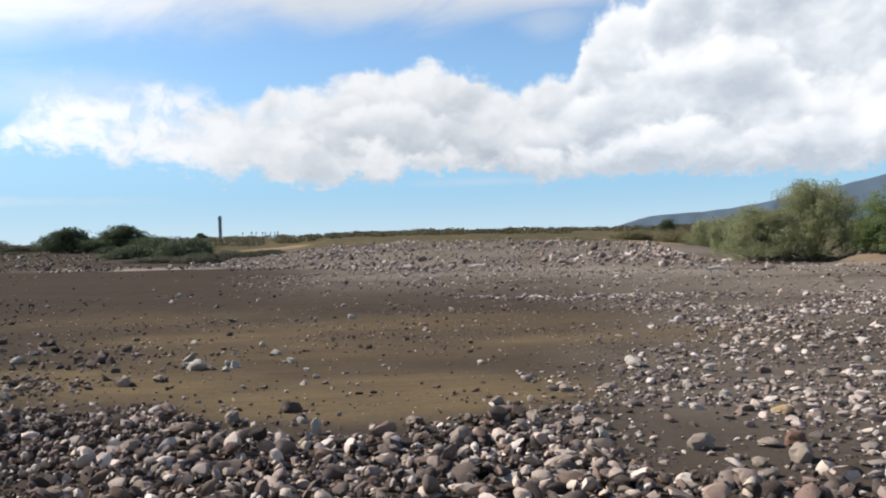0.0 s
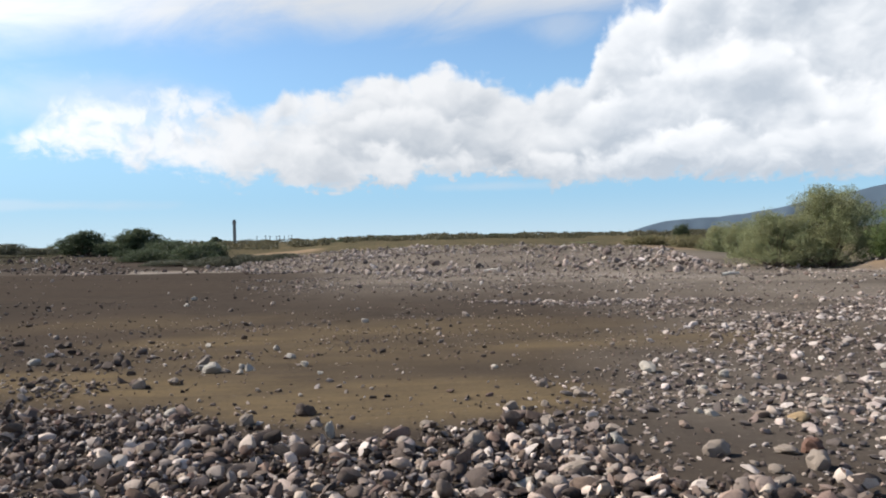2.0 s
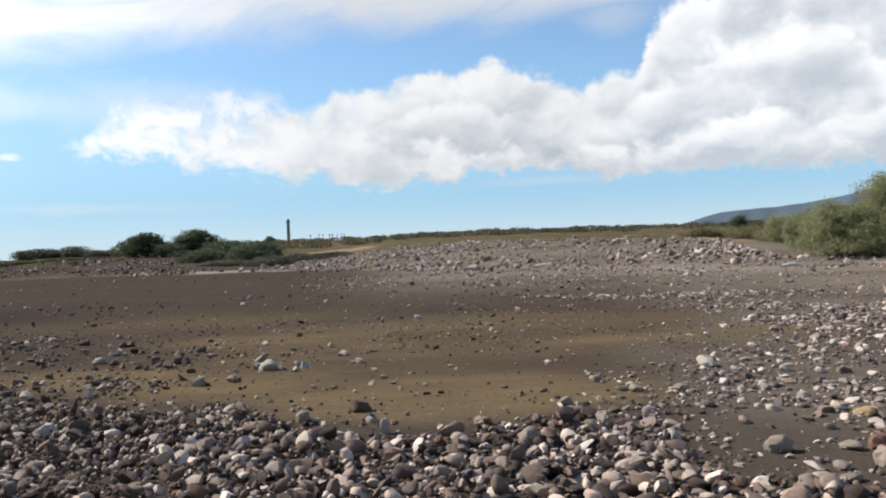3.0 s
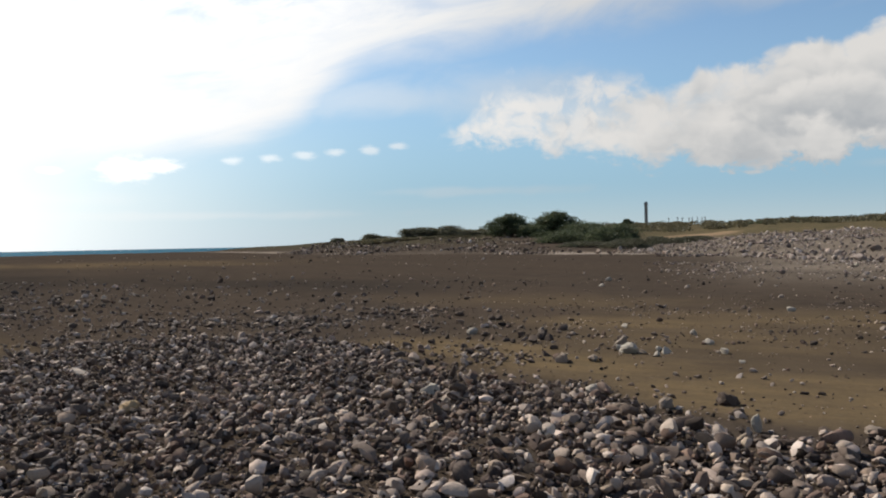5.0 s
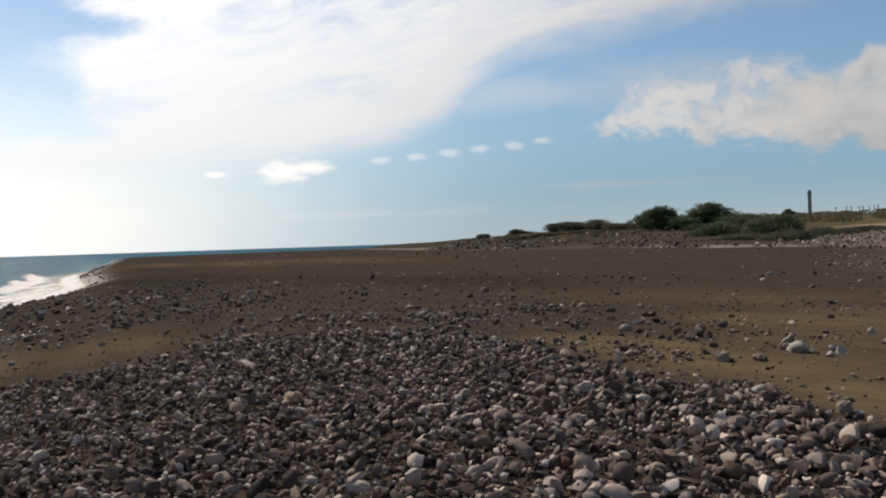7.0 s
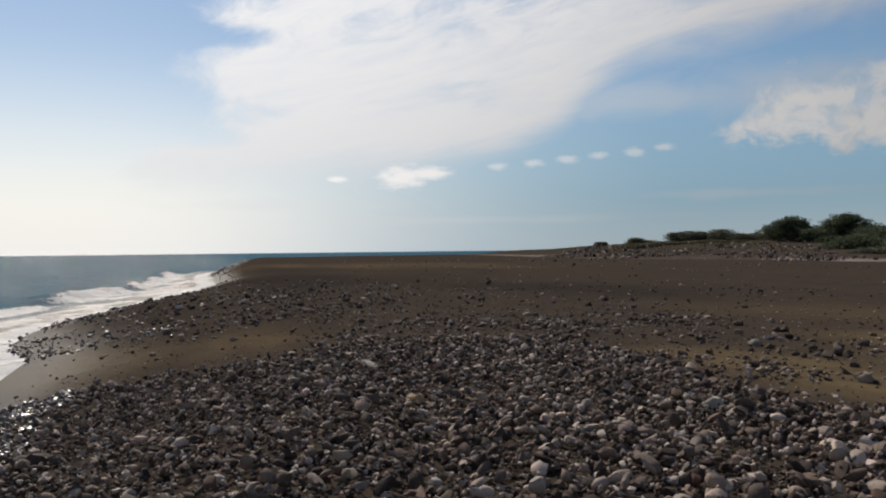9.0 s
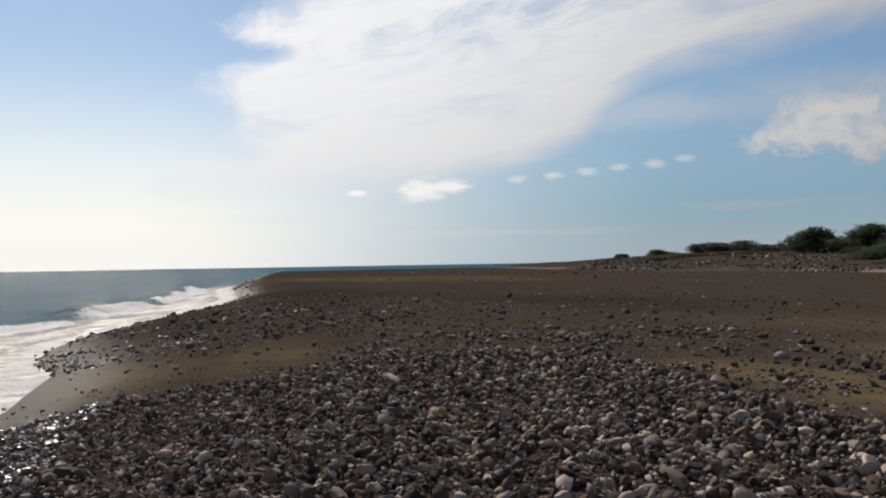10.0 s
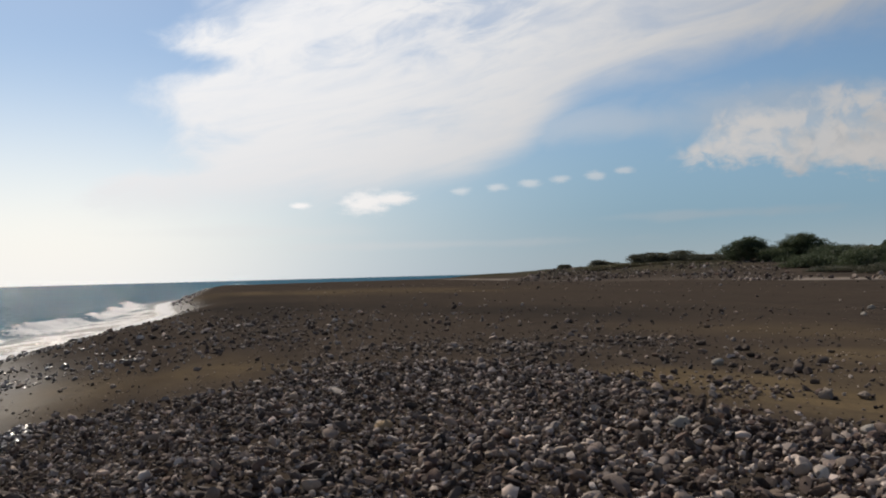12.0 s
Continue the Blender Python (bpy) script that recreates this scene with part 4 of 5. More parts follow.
TINTS = {
    "grey": plain_material("grey basalt", (0.125, 0.100, 0.082), (0.27, 0.222, 0.18), 14.0),
    "pale": plain_material("pale coral stone", (0.24, 0.212, 0.18), (0.35, 0.318, 0.272), 9.0),
    "tan": plain_material("tan stone", (0.24, 0.16, 0.085), (0.34, 0.25, 0.145), 9.0),
    "red": plain_material("red-brown scoria", (0.085, 0.048, 0.035), (0.15, 0.085, 0.062), 12.0),
    "dark": plain_material("dark basalt", (0.036, 0.027, 0.022), (0.095, 0.070, 0.056), 14.0),
}
for row in [
        (1.87, 5.86, 0.23, 0.75, 10, "grey", "large rounded grey cobble alone on bare sand"),
        (0.10, 6.14, 0.245, 1.0, 60, "grey", "upright rounded grey cobble at the bank's edge"),
        (2.94, 6.96, 0.19, 0.55, -10, "tan", "smooth flat yellow-tan stone"),
        (2.59, 5.90, 0.21, 0.75, 30, "red", "red-brown scoria cobble among grey ones"),
        (2.43, 5.45, 0.22, 0.8, 80, "grey", "round grey-brown cobble among loose stones"),
        (2.72, 7.74, 0.15, 0.8, 0, "pale", "bright white rounded stone"),
        (2.56, 8.40, 0.15, 0.75, 40, "pale", "white rounded stone on grey gravel"),
        (3.09, 9.33, 0.14, 0.9, 15, "pale", "small white upright stone"),
        (0.79, 5.43, 0.24, 0.6, 20, "grey", "broad pale grey cobble in the bank"),
        (0.41, 5.13, 0.15, 0.7, 0, "pale", "white cobble in the bank"),
        (0.60, 5.11, 0.19, 0.7, 50, "pale", "cream faceted cobble in the bank"),
        (-3.88, 9.51, 0.20, 0.8, 10, "grey", "grey stone alone on tan silt"),
        (-6.43, 4.98, 0.21, 0.8, 10, "tan", "tan-grey block among small cobbles")]:
    boulder(*row)


def landmarks(label, tints, rows, rise=(0.55, 0.85), cut=True):
    """Stones that can be told apart, broken or rounded, on one kind of ground."""
    for x, y, size in rows:
        tint = tints[int(abs(x * 53 + y * 29)) % len(tints)]
        k = int(abs(x * 41 + y * 23))
        co, fa = SHAPES[3][k % 14] if cut else ROUND[k % 5]
        tall = rise[0] + (rise[1] - rise[0]) * (k * 0.37 % 1)
        ob = new("boulder", mesh_from("boulder", co * (size, size * 0.75, size * tall), fa, TINTS[tint], True))
        ob.data.set_sharp_from_angle(angle=radians(30))
        ob.matrix_basis = pose(x, y, float(height(x, y)) + size * tall * 0.27, 8 * (k % 3 - 1), 7 * (k % 4 - 1.5), 47 * k % 180)
        tagged(ob, WORD[tint] + label, "boulder", group="loose boulders on the beach")


WORD = {"grey": "grey basalt ", "pale": "pale whitish ", "dark": "dark brown basalt ", "tan": "tan ", "red": "red-brown "}
landmarks("stone in a small cluster on tan silt", ["pale", "grey", "pale"], [
    (-3.64, 11.25, 0.26), (-3.33, 10.61, 0.25), (-3.14, 10.56, 0.18), (-2.86, 10.70, 0.21), (-2.91, 10.41, 0.12), (-2.52, 11.82, 0.15), (-2.15, 10.99, 0.16), (-3.46, 11.0, 0.19), (-2.98, 10.85, 0.14), (-3.52, 10.85, 0.16)])
landmarks("stone lying alone on the silt", ["pale"], [
    (-4.32, 13.66, 0.14), (-2.99, 12.94, 0.17), (0.46, 10.32, 0.10), (-1.81, 10.27, 0.09), (-2.11, 17.95, 0.18), (-9.64, 28.91, 0.28), (-8.68, 25.31, 0.22), (-1.99, 43.3, 0.4), (-6.44, 11.9, 0.2)])
landmarks("stone half sunk in brown silt", ["dark", "dark", "grey"], [
    (-4.68, 11.85, 0.11), (-3.55, 9.79, 0.18), (-5.20, 10.12, 0.13), (-4.43, 10.62, 0.12), (-5.40, 12.45, 0.17), (-5.02, 11.27, 0.21), (-4.87, 11.50, 0.18), (-7.13, 14.31, 0.21), (-5.29, 11.08, 0.12), (-6.10, 11.73, 0.18),
    (-0.29, 8.95, 0.06), (0.07, 8.27, 0.08), (-2.34, 9.11, 0.10), (-1.46, 21.38, 0.15), (2.53, 14.6, 0.13), (-8.28, 14.8, 0.22), (-6.15, 11.24, 0.13), (-6.42, 10.53, 0.13), (-7.21, 14.24, 0.19), (-5.08, 11.67, 0.29)])
landmarks("cobble at the edge of the bank", ["grey", "grey", "pale"], [
    (-2.0, 7.34, 0.16), (-2.75, 7.5, 0.21), (-0.29, 7.0, 0.15), (-0.09, 6.82, 0.11), (0.92, 8.90, 0.14), (1.25, 8.27, 0.16), (0.83, 7.81, 0.10), (0.48, 7.67, 0.14), (1.71, 8.27, 0.16), (1.20, 6.27, 0.19),
    (1.28, 6.69, 0.15), (0.74, 6.77, 0.22), (0.58, 6.20, 0.17), (0.94, 6.68, 0.13), (-4.18, 6.74, 0.22), (-3.85, 6.59, 0.25), (-6.46, 6.84, 0.15)], cut=False)
landmarks("cobble at the edge of the cobbles", ["dark"], [(-1.53, 7.75, 0.20), (-1.36, 7.3, 0.12), (-0.62, 6.75, 0.13), (-8.41, 1.93, 0.36), (-0.43, 5.75, 0.17), (-12.37, 10.79, 0.15)], cut=False)
landmarks("cobble on dark gravel", ["grey", "pale", "grey"], [
    (2.32, 9.79, 0.27), (2.54, 8.27, 0.11), (2.04, 5.56, 0.12), (2.39, 5.87, 0.16), (2.11, 5.37, 0.11), (2.04, 5.09, 0.17), (1.53, 6.00, 0.09), (1.53, 6.36, 0.09), (2.29, 7.25, 0.15), (2.21, 7.39, 0.11),
    (3.51, 7.69, 0.11), (4.15, 8.68, 0.18), (5.15, 9.67, 0.19), (3.43, 8.01, 0.11), (4.79, 15.88, 0.17), (5.5, 14.08, 0.2), (1.48, 4.85, 0.13), (0.87, 4.92, 0.16)], (0.45, 0.75))
landmarks("stone on the damp sand strip", ["grey", "dark"], [(-15.49, 7.06, 0.16), (-21.45, 5.89, 0.27), (-24.85, 6.54, 0.2), (-14.35, 5.44, 0.14), (-16.9, 6.2, 0.12), (-17.6, 5.6, 0.13)], (0.35, 0.55))
boulder(-1.12, 6.72, 0.085, 2.4, 20, "pale", "narrow pale stone standing on end")



# ---------------------------------------------------------------- plants
def leaf_cloud(rng, n, centres, radii, size, ground_z=0.0):
    """Small tilted leaf sprays, thickest near the outside of some overlapping clumps."""
    pick = rng.integers(0, len(centres), n)
    way = rng.normal(size=(n, 3))
    way /= np.linalg.norm(way, axis=1)[:, None]
    r = rng.uniform(0.2, 1.0, n) ** 0.4 * (1 + 0.05 * rng.normal(size=n).clip(-1.5, 0.3))
    p = centres[pick] + way * radii[pick] * r[:, None]
    p[:, 2] = np.maximum(p[:, 2], 0.06 + rng.uniform(0, 0.25, n))
    a = rng.normal(size=(n, 3))
    a /= np.linalg.norm(a, axis=1)[:, None]
    b = np.cross(a, way + 0.6 * rng.normal(size=(n, 3)))
    b /= np.linalg.norm(b, axis=1)[:, None] + 1e-6
    k = size * rng.uniform(0.6, 1.4, n)[:, None]
    quad = np.stack([p - a * k, p - b * k * 0.4, p + a * k, p + b * k * 0.4], 1)
    return quad.reshape(-1, 3), np.arange(4 * n).reshape(n, 4)


def limb(bm, a, b, ra, rb, sides=7):
    stem(bm, [a, (Vector(a) + Vector(b)) / 2 + Vector((0, 0, 0.06 * (Vector(b) - Vector(a)).length)), b], [ra, (ra + rb) / 2, rb], sides)


def stem(bm, points, radii, sides=6):
    """A tapered round stem bent through some points."""
    points = [Vector(p) for p in points]
    rings = []
    for k, (p, r) in enumerate(zip(points, radii)):
        turn = (points[min(k + 1, len(points) - 1)] - points[max(k - 1, 0)]).to_track_quat("Z", "Y").to_matrix()
        rings.append([bm.verts.new(p + turn @ Vector((r * math.cos(2 * math.pi * j / sides), r * math.sin(2 * math.pi * j / sides), 0))) for j in range(sides)])
    for lo, hi in zip(rings, rings[1:]):
        for j in range(sides):
            bm.faces.new((lo[j], lo[(j + 1) % sides], hi[(j + 1) % sides], hi[j]))


def shrub(az, d, width, tall, leaves, leaf_size, mat, label, seed, name="shrub", clumps=16, deep=None, ball=0.0):
    rng = np.random.default_rng(seed)
    x, y = heading(az).x * d, heading(az).y * d
    z = float(height(x, y))
    top = new(name)
    top.location = (x, y, z - 0.05)
    top.rotation_euler.z = radians(az)
    w, dp = width / 2, (deep or width * 0.8) / 2
    for k in range(6):
        a = 2 * math.pi * k / 6 + rng.uniform(-0.4, 0.4)
        root = (0.12 * w * math.cos(a), 0.12 * w * math.sin(a), 0)
        knee = (0.45 * w * math.cos(a), 0.45 * dp * math.sin(a), tall * rng.uniform(0.3, 0.5))
        tip = (0.8 * w * math.cos(a + 0.3), 0.8 * dp * math.sin(a + 0.3), tall * rng.uniform(0.45, 0.66))
        bm = bmesh.new()
        stem(bm, (root, knee, tip), (0.035 * tall, 0.02 * tall, 0.006 * tall))
        part("stem", bm, BARK, top)
    centres, radii = [], []
    for k in range(clumps):
        a, r = rng.uniform(0, 2 * math.pi), rng.uniform(0, 0.72) ** 0.6 * (1 - 0.45 * ball)
        dome = math.sqrt(max(0.05, 1 - r * r))
        centres.append((r * w * math.cos(a), r * dp * math.sin(a), tall * dome * rng.uniform(0.16, 0.78)))
        q = rng.uniform(0.20, 0.36) * (1 + 0.5 * ball)
        radii.append((w * q * 1.25, dp * q * 1.25, tall * q * 0.95))
    v, f = leaf_cloud(rng, leaves, np.array(centres), np.array(radii), leaf_size)
    v[:, 2] *= tall / np.quantile(v[:, 2], 0.996)
    low = v.reshape(-1, 4, 3)[:, :, 2].max(1) < tall * 1.02      # no lone twigs above the crown
    v, f = v.reshape(-1, 4, 3)[low].reshape(-1, 3), f[:low.sum()]
    part("crown", mesh_from("crown", v, f, mat), mat, top)
    return tagged(top, label, "shrub")


def thorn_tree(az, d, width, tall, mat, label, seed, lobes=26, leaves=90000, leaf_size=0.045, deep=None):
    """A many-stemmed thorn tree: flat sprays of fine leaves held in separate tiers, with shade between them."""
    rng = np.random.default_rng(seed)
    x, y = heading(az).x * d, heading(az).y * d
    top = new("thorn_tree")
    top.location = (x, y, float(height(x, y)) - 0.05)
    top.rotation_euler.z = radians(az)
    w, dp = width / 2, (deep or width * 0.8) / 2
    centres, radii = [], []
    for k in range(lobes):
        a = 2.4 * k + rng.uniform(-0.5, 0.5)
        up = ((k + 0.5) / lobes) ** 0.8
        r = math.sqrt(max(0.0, 1 - up**2)) * rng.uniform(0.35, 0.9)
        c = np.array((r * w * math.cos(a), r * dp * math.sin(a), tall * (0.03 + 0.84 * up * rng.uniform(0.86, 1.06))))
        q = rng.uniform(0.30, 0.46)
        centres.append(c)
        radii.append((w * q * 1.2, dp * q * 1.2, tall * q * 0.72))
        if k % 2 == 0:
            bm = bmesh.new()
            stem(bm, ((0.06 * w * math.cos(a), 0.06 * w * math.sin(a), 0), c * (0.45, 0.45, 0.5), c), (0.03 * tall, 0.018 * tall, 0.005 * tall))
            part("stem", bm, BARK, top)
    centres, radii = np.array(centres), np.array(radii)
    # each lobe carries smaller sprays, and each spray its leaves
    n = lobes * 22
    own = rng.integers(0, lobes, n)
    way = rng.normal(size=(n, 3))
    way[:, 2] = np.abs(way[:, 2]) * 1.1 - 0.3
    way /= np.linalg.norm(way, axis=1)[:, None]
    spray = centres[own] + way * radii[own] * rng.uniform(0.3, 1.05, n)[:, None]
    sr = radii[own] * rng.uniform(0.2, 0.42, n)[:, None]
    v, f = leaf_cloud(rng, leaves, spray, sr, leaf_size)
    v[:, 2] *= tall / np.quantile(v[:, 2], 0.998)
    part("crown", mesh_from("crown", v, f, mat), mat, top)
    return tagged(top, label, "tree")


def rise(az, d, el):
    """Height of a thing whose top stands el degrees over the eye's level."""
    p = heading(az) * d
    return 1.55 + d * math.tan(radians(el)) - float(height(p.x, p.y)) + 0.05


GREEN = "rounded grey-green thorn bush growing on the bank"
thorn_tree(25.2, 140, 8.2, rise(25.25, 140, 2.0), LEAF_DARK, GREEN, 1, 30, 24000, 0.13)
thorn_tree(21.9, 140, 10.0, rise(22.0, 140, 2.1), LEAF_DARK, GREEN, 2, 34, 30000, 0.13)
shrub(19.6, 128, 9.0, rise(19.6, 128, 1.30), 13000, 0.13, LEAF_DARK, "low grey-green bush spreading beside larger ones", 3, clumps=28, ball=0.5)
shrub(17.3, 118, 6.8, rise(17.3, 118, 1.18), 11000, 0.13, LEAF_DARK, "low green bush at the end of a thicket", 4, clumps=24, ball=0.5)
shrub(23.7, 138, 7.0, rise(23.7, 138, 1.2), 10000, 0.11, LEAF_DARK, "low dark bush between two rounded ones", 22, ball=0.5)
shrub(21.4, 122, 9.0, rise(21.4, 122, 0.75), 9000, 0.13, LEAF_DARK, "low dark bush filling a thicket", 34, clumps=30, ball=0.3)
shrub(18.4, 116, 8.5, rise(18.4, 116, 0.95), 9000, 0.13, LEAF_DARK, "low dark bush filling a thicket", 35, clumps=30, ball=0.3)
shrub(19.6, 112, 9.0, rise(19.6, 112, 0.0), 9000, 0.09, LEAF_MOUND, "dark undergrowth below taller bushes", 29, clumps=30)
shrub(17.0, 108, 7.0, rise(17.0, 108, 0.1), 9000, 0.09, LEAF_MOUND, "dark undergrowth below taller bushes", 30, clumps=30)
shrub(14.6, 116, 8.0, 1.3, 9000, 0.09, LEAF_MOUND, "low dark scrub below a tan sand bank", 25, clumps=24)
shrub(12.4, 122, 7.0, 1.0, 7000, 0.09, LEAF_MOUND, "low dark scrub below a tan sand bank", 26, clumps=24)
MOUND = [(37.7, 168, 3.6, 0.52), (35.3, 156, 5.2, 0.80), (34.6, 158, 5.0, 0.62), (33.7, 158, 6.0, 0.50), (32.5, 154, 5.0, 1.12), (31.6, 153, 6.0, 1.20), (30.6, 155, 5.5, 1.12),
         (29.6, 152, 6.5, 1.28), (28.4, 150, 6.0, 0.95), (27.5, 152, 6.0, 0.90), (26.7, 150, 5.0, 0.86)]
for k, (az, d, wide, el) in enumerate(MOUND):
    shrub(az, d, wide, rise(az, d, el), 5000, 0.14, LEAF_MOUND, "low dark bush among others on the stony mound", 80 + k, clumps=26, ball=0.85)
for k, az in enumerate((35.0, 33.4, 32.0, 30.6, 29.2, 27.8, 26.4)):
    shrub(az, 146, 8.5, rise(az, 146, 0.42 + 0.1 * (k % 2)), 3000, 0.13, LEAF_SCRUB, "low brown-green scrub on the slope of the mound", 100 + k, clumps=30, ball=0.2)
thorn_tree(-25.1, 50.5, 5.6, rise(-25.1, 50.5, 3.55), LEAF_GREY, "large wispy grey-green thorn tree above the gravel", 9, 34, 80000)
thorn_tree(-21.9, 50.0, 5.0, rise(-21.9, 50.0, 2.05), LEAF_GREY, "low grey-green thorn tree beside a larger one", 10, 26, 44000)
shrub(-20.0, 60, 3.4, rise(-20.0, 60, 1.45), 16000, 0.05, LEAF_GREY, "olive thorn bush beside a larger tree", 23, "shrub", 18, ball=0.4)
thorn_tree(-29.9, 54, 5.2, rise(-29.9, 54, 2.75), LEAF_BRIGHT, "bright green thorn tree beside a greyer one", 11, 28, 44000)
thorn_tree(-28.9, 48.6, 2.8, rise(-28.9, 48.6, 1.1), LEAF_BRIGHT, "low bright green thorn growth under a taller tree", 32, 16, 24000)
shrub(-37.0, 58, 9.0, 5.0, 18000, 0.13, LEAF_BRIGHT, "bright green thorn tree at the flat's edge", 12, "thorn_tree", 24)
shrub(-18.4, 78, 5.0, rise(-18.4, 78, 1.5), 16000, 0.07, LEAF_GREY, "wispy olive scrub beyond the gravel", 13, ball=0.4)
shrub(-16.6, 92, 7.0, rise(-16.6, 92, 0.75), 12000, 0.08, LEAF_DRY, "low olive scrub along an earth bank", 28, ball=0.3)
shrub(-13.6, 100, 6.0, rise(-13.6, 100, 0.62), 10000, 0.08, LEAF_DRY, "low dry scrub along an earth bank", 33, ball=0.3)
shrub(-15.8, 190, 4.6, rise(-15.8, 190, 1.45), 9000, 0.14, LEAF_DARK, "single dark round bush on the plain", 14, ball=1.0)
shrub(-9.2, 118, 4.0, rise(-9.2, 118, 0.42), 7000, 0.085, LEAF_GREY, "small green bush on the boulder bank", 15, ball=0.6)
shrub(-5.0, 330, 9.0, rise(-5.0, 330, 1.24), 7000, 0.22, LEAF_DARK, "dark round bush on the skyline", 16, ball=0.8)
shrub(-14.0, 94, 6.0, 1.2, 8000, 0.085, LEAF_DRY, "low dry scrub along an earth bank", 17, ball=0.3)
shrub(16.9, 420, 7.0, 4.5, 4000, 0.4, LEAF_DARK, "dark round bush on the skyline", 18)
for k, (az, wide, el) in enumerate([(7.6, 16, 1.14), (6.3, 11, 1.18), (5.3, 9, 1.30), (3.9, 10, 1.26), (2.6, 12, 1.2), (1.1, 12, 1.2), (-0.7, 12, 1.2), (-1.9, 9, 1.16), (-3.2, 13, 1.22), (9.3, 10, 1.08)]):
    shrub(az, 335, wide, rise(az, 335, el), 2200, 0.32, LEAF_DARK, "low dark green bush in a row along the skyline", 60 + k, ball=0.5)


def scrub_belt():
    """Low scrub along the inland skyline."""
    rng = np.random.default_rng(31)
    n = 420
    az, d = rng.uniform(-20, 30, n), rng.uniform(230, 520, n)
    x, y = -d * np.sin(np.radians(az)), d * np.cos(np.radians(az))
    z = height(x, y)
    c = np.stack([x, y, z + 0.4], -1)
    r = np.stack([rng.uniform(1.5, 5.0, n), rng.uniform(1.5, 5.0, n), rng.uniform(0.7, 2.0, n)], -1)
    m = 42000
    pick = rng.integers(0, n, m)
    way = rng.normal(size=(m, 3))
    way /= np.linalg.norm(way, axis=1)[:, None]
    way[:, 2] = np.abs(way[:, 2])
    p = c[pick] + way * r[pick] * rng.uniform(0.5, 1.05, m)[:, None]
    a, b = rng.normal(size=(2, m, 3))
    a /= np.linalg.norm(a, axis=1)[:, None]
    b = np.cross(a, b)
    b /= np.linalg.norm(b, axis=1)[:, None]
    k = rng.uniform(0.3, 0.6, m)[:, None]
    v = np.stack([p - a * k, p - b * k * 0.5, p + a * k, p + b * k * 0.5], 1).reshape(-1, 3)
    ob = new("scrub", mesh_from("scrub", v, np.arange(4 * m).reshape(m, 4), LEAF_SCRUB))
    tagged(ob, "belt of low olive-brown scrub along the inland skyline", "scrub", kind="stuff")


scrub_belt()


# ---------------------------------------------------------------- far works
def box(bm, x0, x1, y0, y1, z0, z1, taper=1.0):
    cx, cy = (x0 + x1) / 2, (y0 + y1) / 2
    lo = [bm.verts.new((x, y, z0)) for x, y in ((x0, y0), (x1, y0), (x1, y1), (x0, y1))]
    hi = [bm.verts.new((cx + (x - cx) * taper, cy + (y - cy) * taper, z1)) for x, y in ((x0, y0), (x1, y0), (x1, y1), (x0, y1))]
    bm.faces.new(lo[::-1])
    bm.faces.new(hi)
    for k in range(4):
        bm.faces.new((lo[k], lo[(k + 1) % 4], hi[(k + 1) % 4], hi[k]))


def tower():
    d = 620
    p = heading(15.62) * d
    top = new("tower")
    top.location = (p.x, p.y, float(height(p.x, p.y)))
    top.rotation_euler.z = radians(15.6)
    tall = 1.55 + d * math.tan(radians(2.63)) - top.location.z
    bm = bmesh.new()
    box(bm, -1.3, 1.3, -1.3, 1.3, -1, tall * 0.84, 0.88)
    part("shaft", bm, CONCRETE, top)
    bm = bmesh.new()
    box(bm, -1.38, 1.38, -1.38, 1.38, tall * 0.84, tall * 0.94)
    part("head", bm, CONCRETE, top)
    bm = bmesh.new()
    box(bm, -0.9, 0.9, -0.9, 0.9, tall * 0.94, tall)
    part("cap", bm, STEEL, top)
    tagged(top, "tall slim grey concrete tower far across the plain", "tower")


tower()


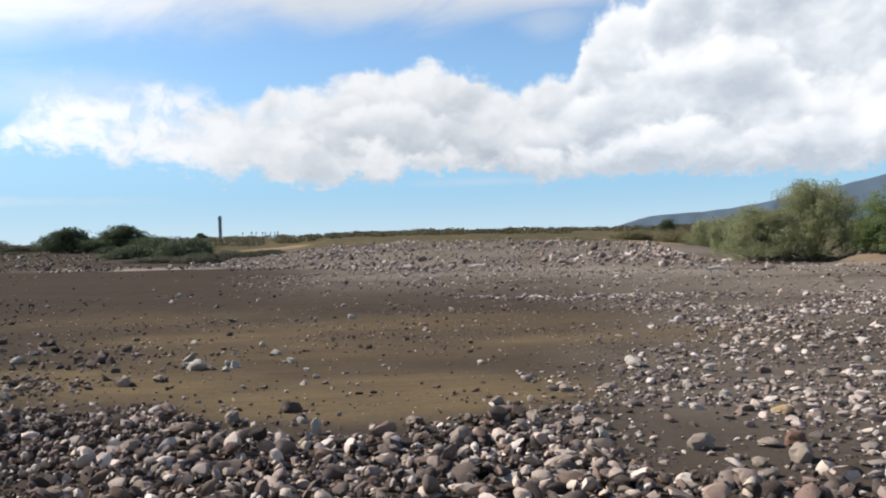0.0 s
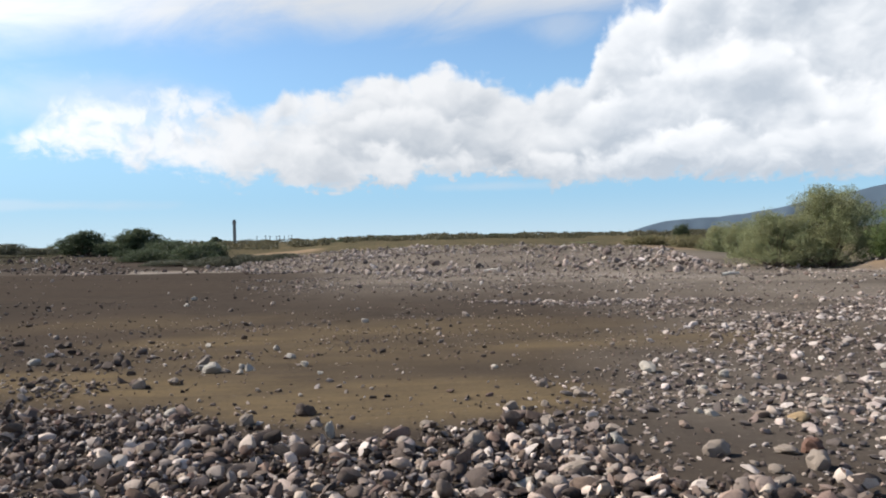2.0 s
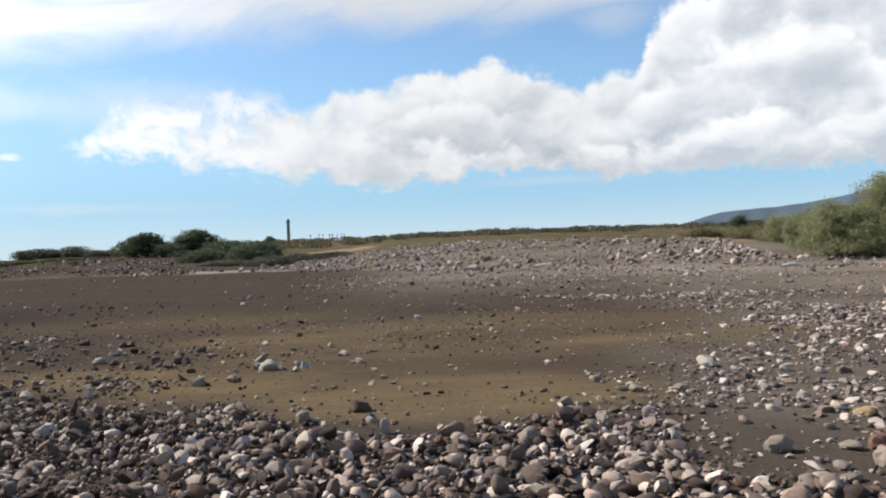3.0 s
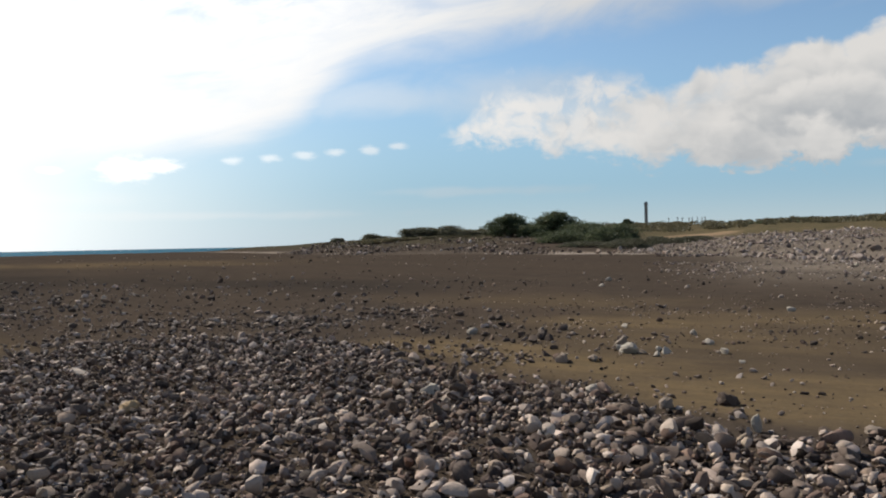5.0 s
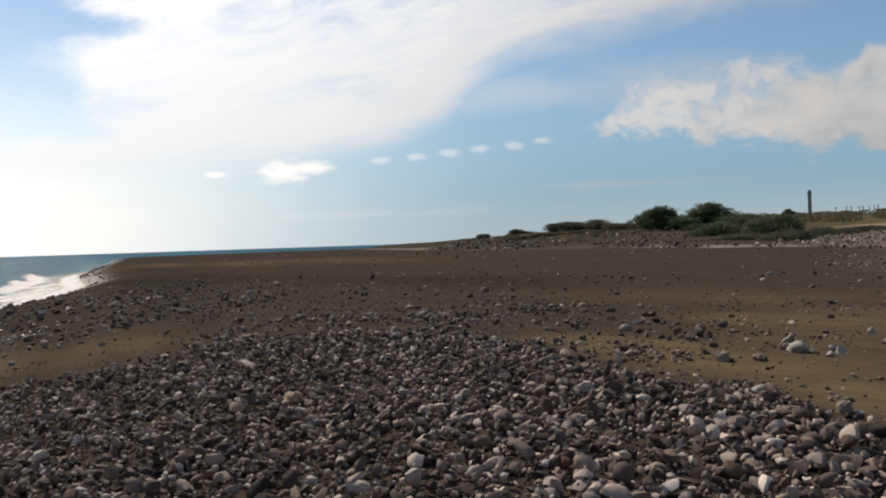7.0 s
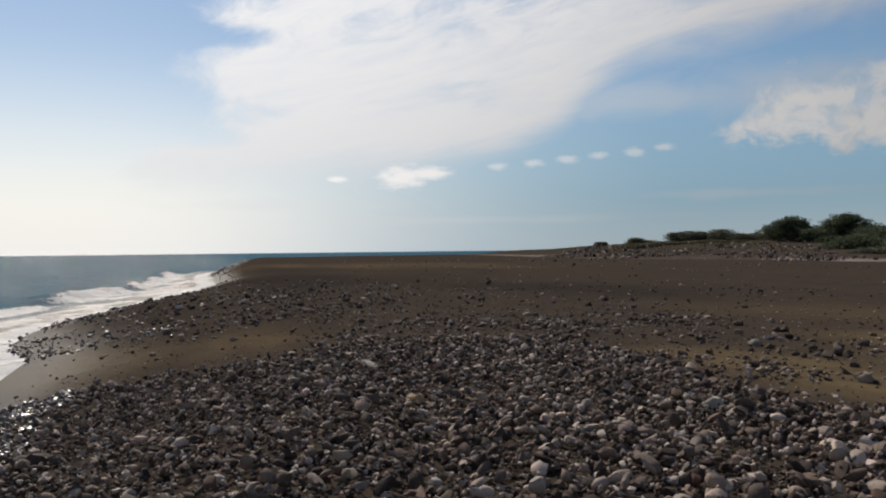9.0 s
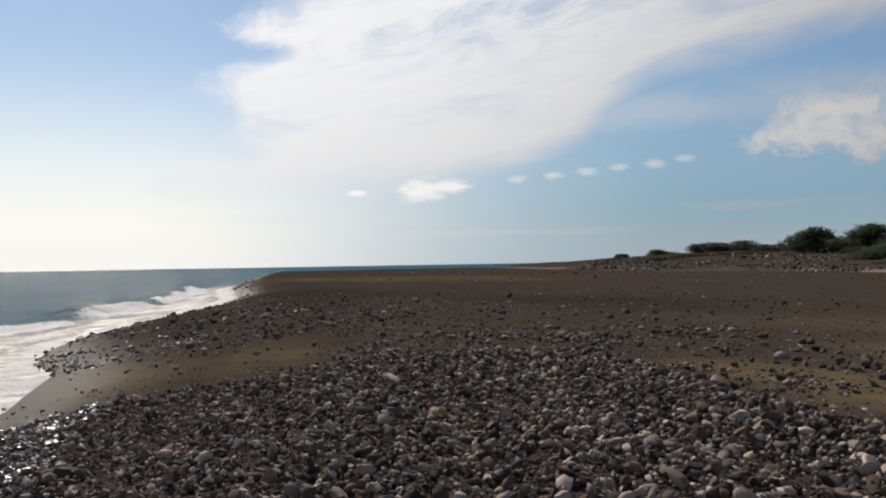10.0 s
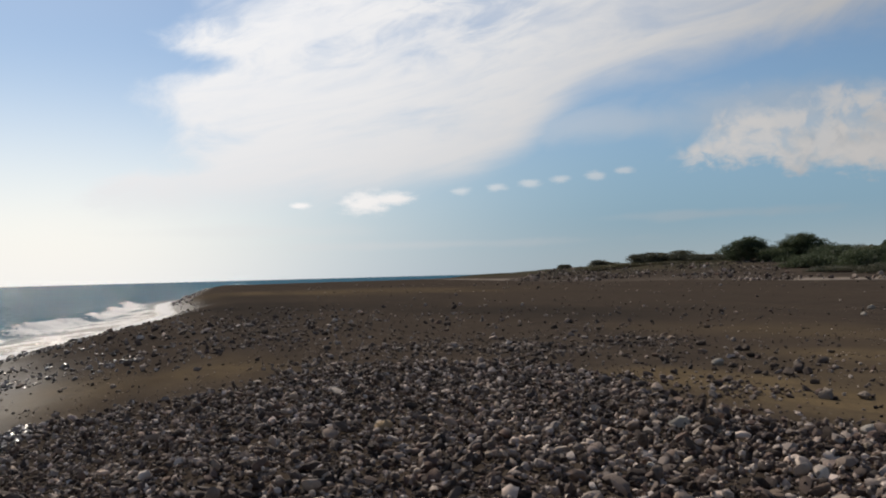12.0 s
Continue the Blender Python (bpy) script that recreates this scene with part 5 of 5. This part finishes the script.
def far_poles():
    bm = bmesh.new()
    box(bm, -0.22, 0.22, -0.22, 0.22, -0.5, 5.2, 0.7)
    first = new("pole")
    part("post", bm, STEEL, first)
    bm = bmesh.new()
    box(bm, -0.9, 0.9, -0.15, 0.15, 4.5, 4.8)
    part("crossarm", bm, STEEL, first)
    tagged(first, "thin dark utility pole far off on the skyline", "pole", group="poles on the skyline")
    spots = [13.5, 13.2, 12.75, 12.55, 12.2, 11.9, 11.7, 14.1]
    for k, a in enumerate(spots):
        p = heading(a) * (540 + 9 * (k % 3))
        m = pose(p.x, p.y, float(height(p.x, p.y)) - 0.3, 0, 0, a + 20 * k)
        if k == 0:
            first.matrix_basis = m
        else:
            copy_thing(first, m)


far_poles()


def driftwood(az, d, long, turn):
    p = heading(az) * d
    bm = bmesh.new()
    limb(bm, (-long / 2, 0, 0), (long / 2, 0.05, 0.05), 0.10, 0.06, 9)
    limb(bm, (long * 0.1, 0, 0.04), (long * 0.35, 0.25, 0.2), 0.05, 0.025)
    me = bpy.data.meshes.new("driftwood")
    bm.to_mesh(me)
    bm.free()
    me.materials.append(DRIFT)
    ob = new("driftwood", me)
    ob.matrix_basis = pose(p.x, p.y, float(height(p.x, p.y)) + 0.07, 0, 0, turn)
    tagged(ob, "bleached driftwood log lying on the gravel", "driftwood")


def earth_bank():
    """A low flat-topped bank of bare earth on the skyline."""
    p = heading(-7.7) * 500
    bm = bmesh.new()
    for k in range(5):
        box(bm, -11 + 4.4 * k, -6.7 + 4.4 * k, -4, 4, -3, 1.55 - 0.22 * k + 0.2 * (k % 2), 0.9)
    me = bpy.data.meshes.new("earth_bank")
    bm.to_mesh(me)
    bm.free()
    me.materials.append(RUST)
    ob = new("earth_bank", me)
    ob.matrix_basis = pose(p.x, p.y, float(height(p.x, p.y)), 0, 0, -7.7)
    tagged(ob, "low rust-brown bank of bare earth on the skyline", "earth bank")


earth_bank()
driftwood(-19.0, 42, 0.9, 5)
driftwood(-2.6, 54, 1.2, -15)
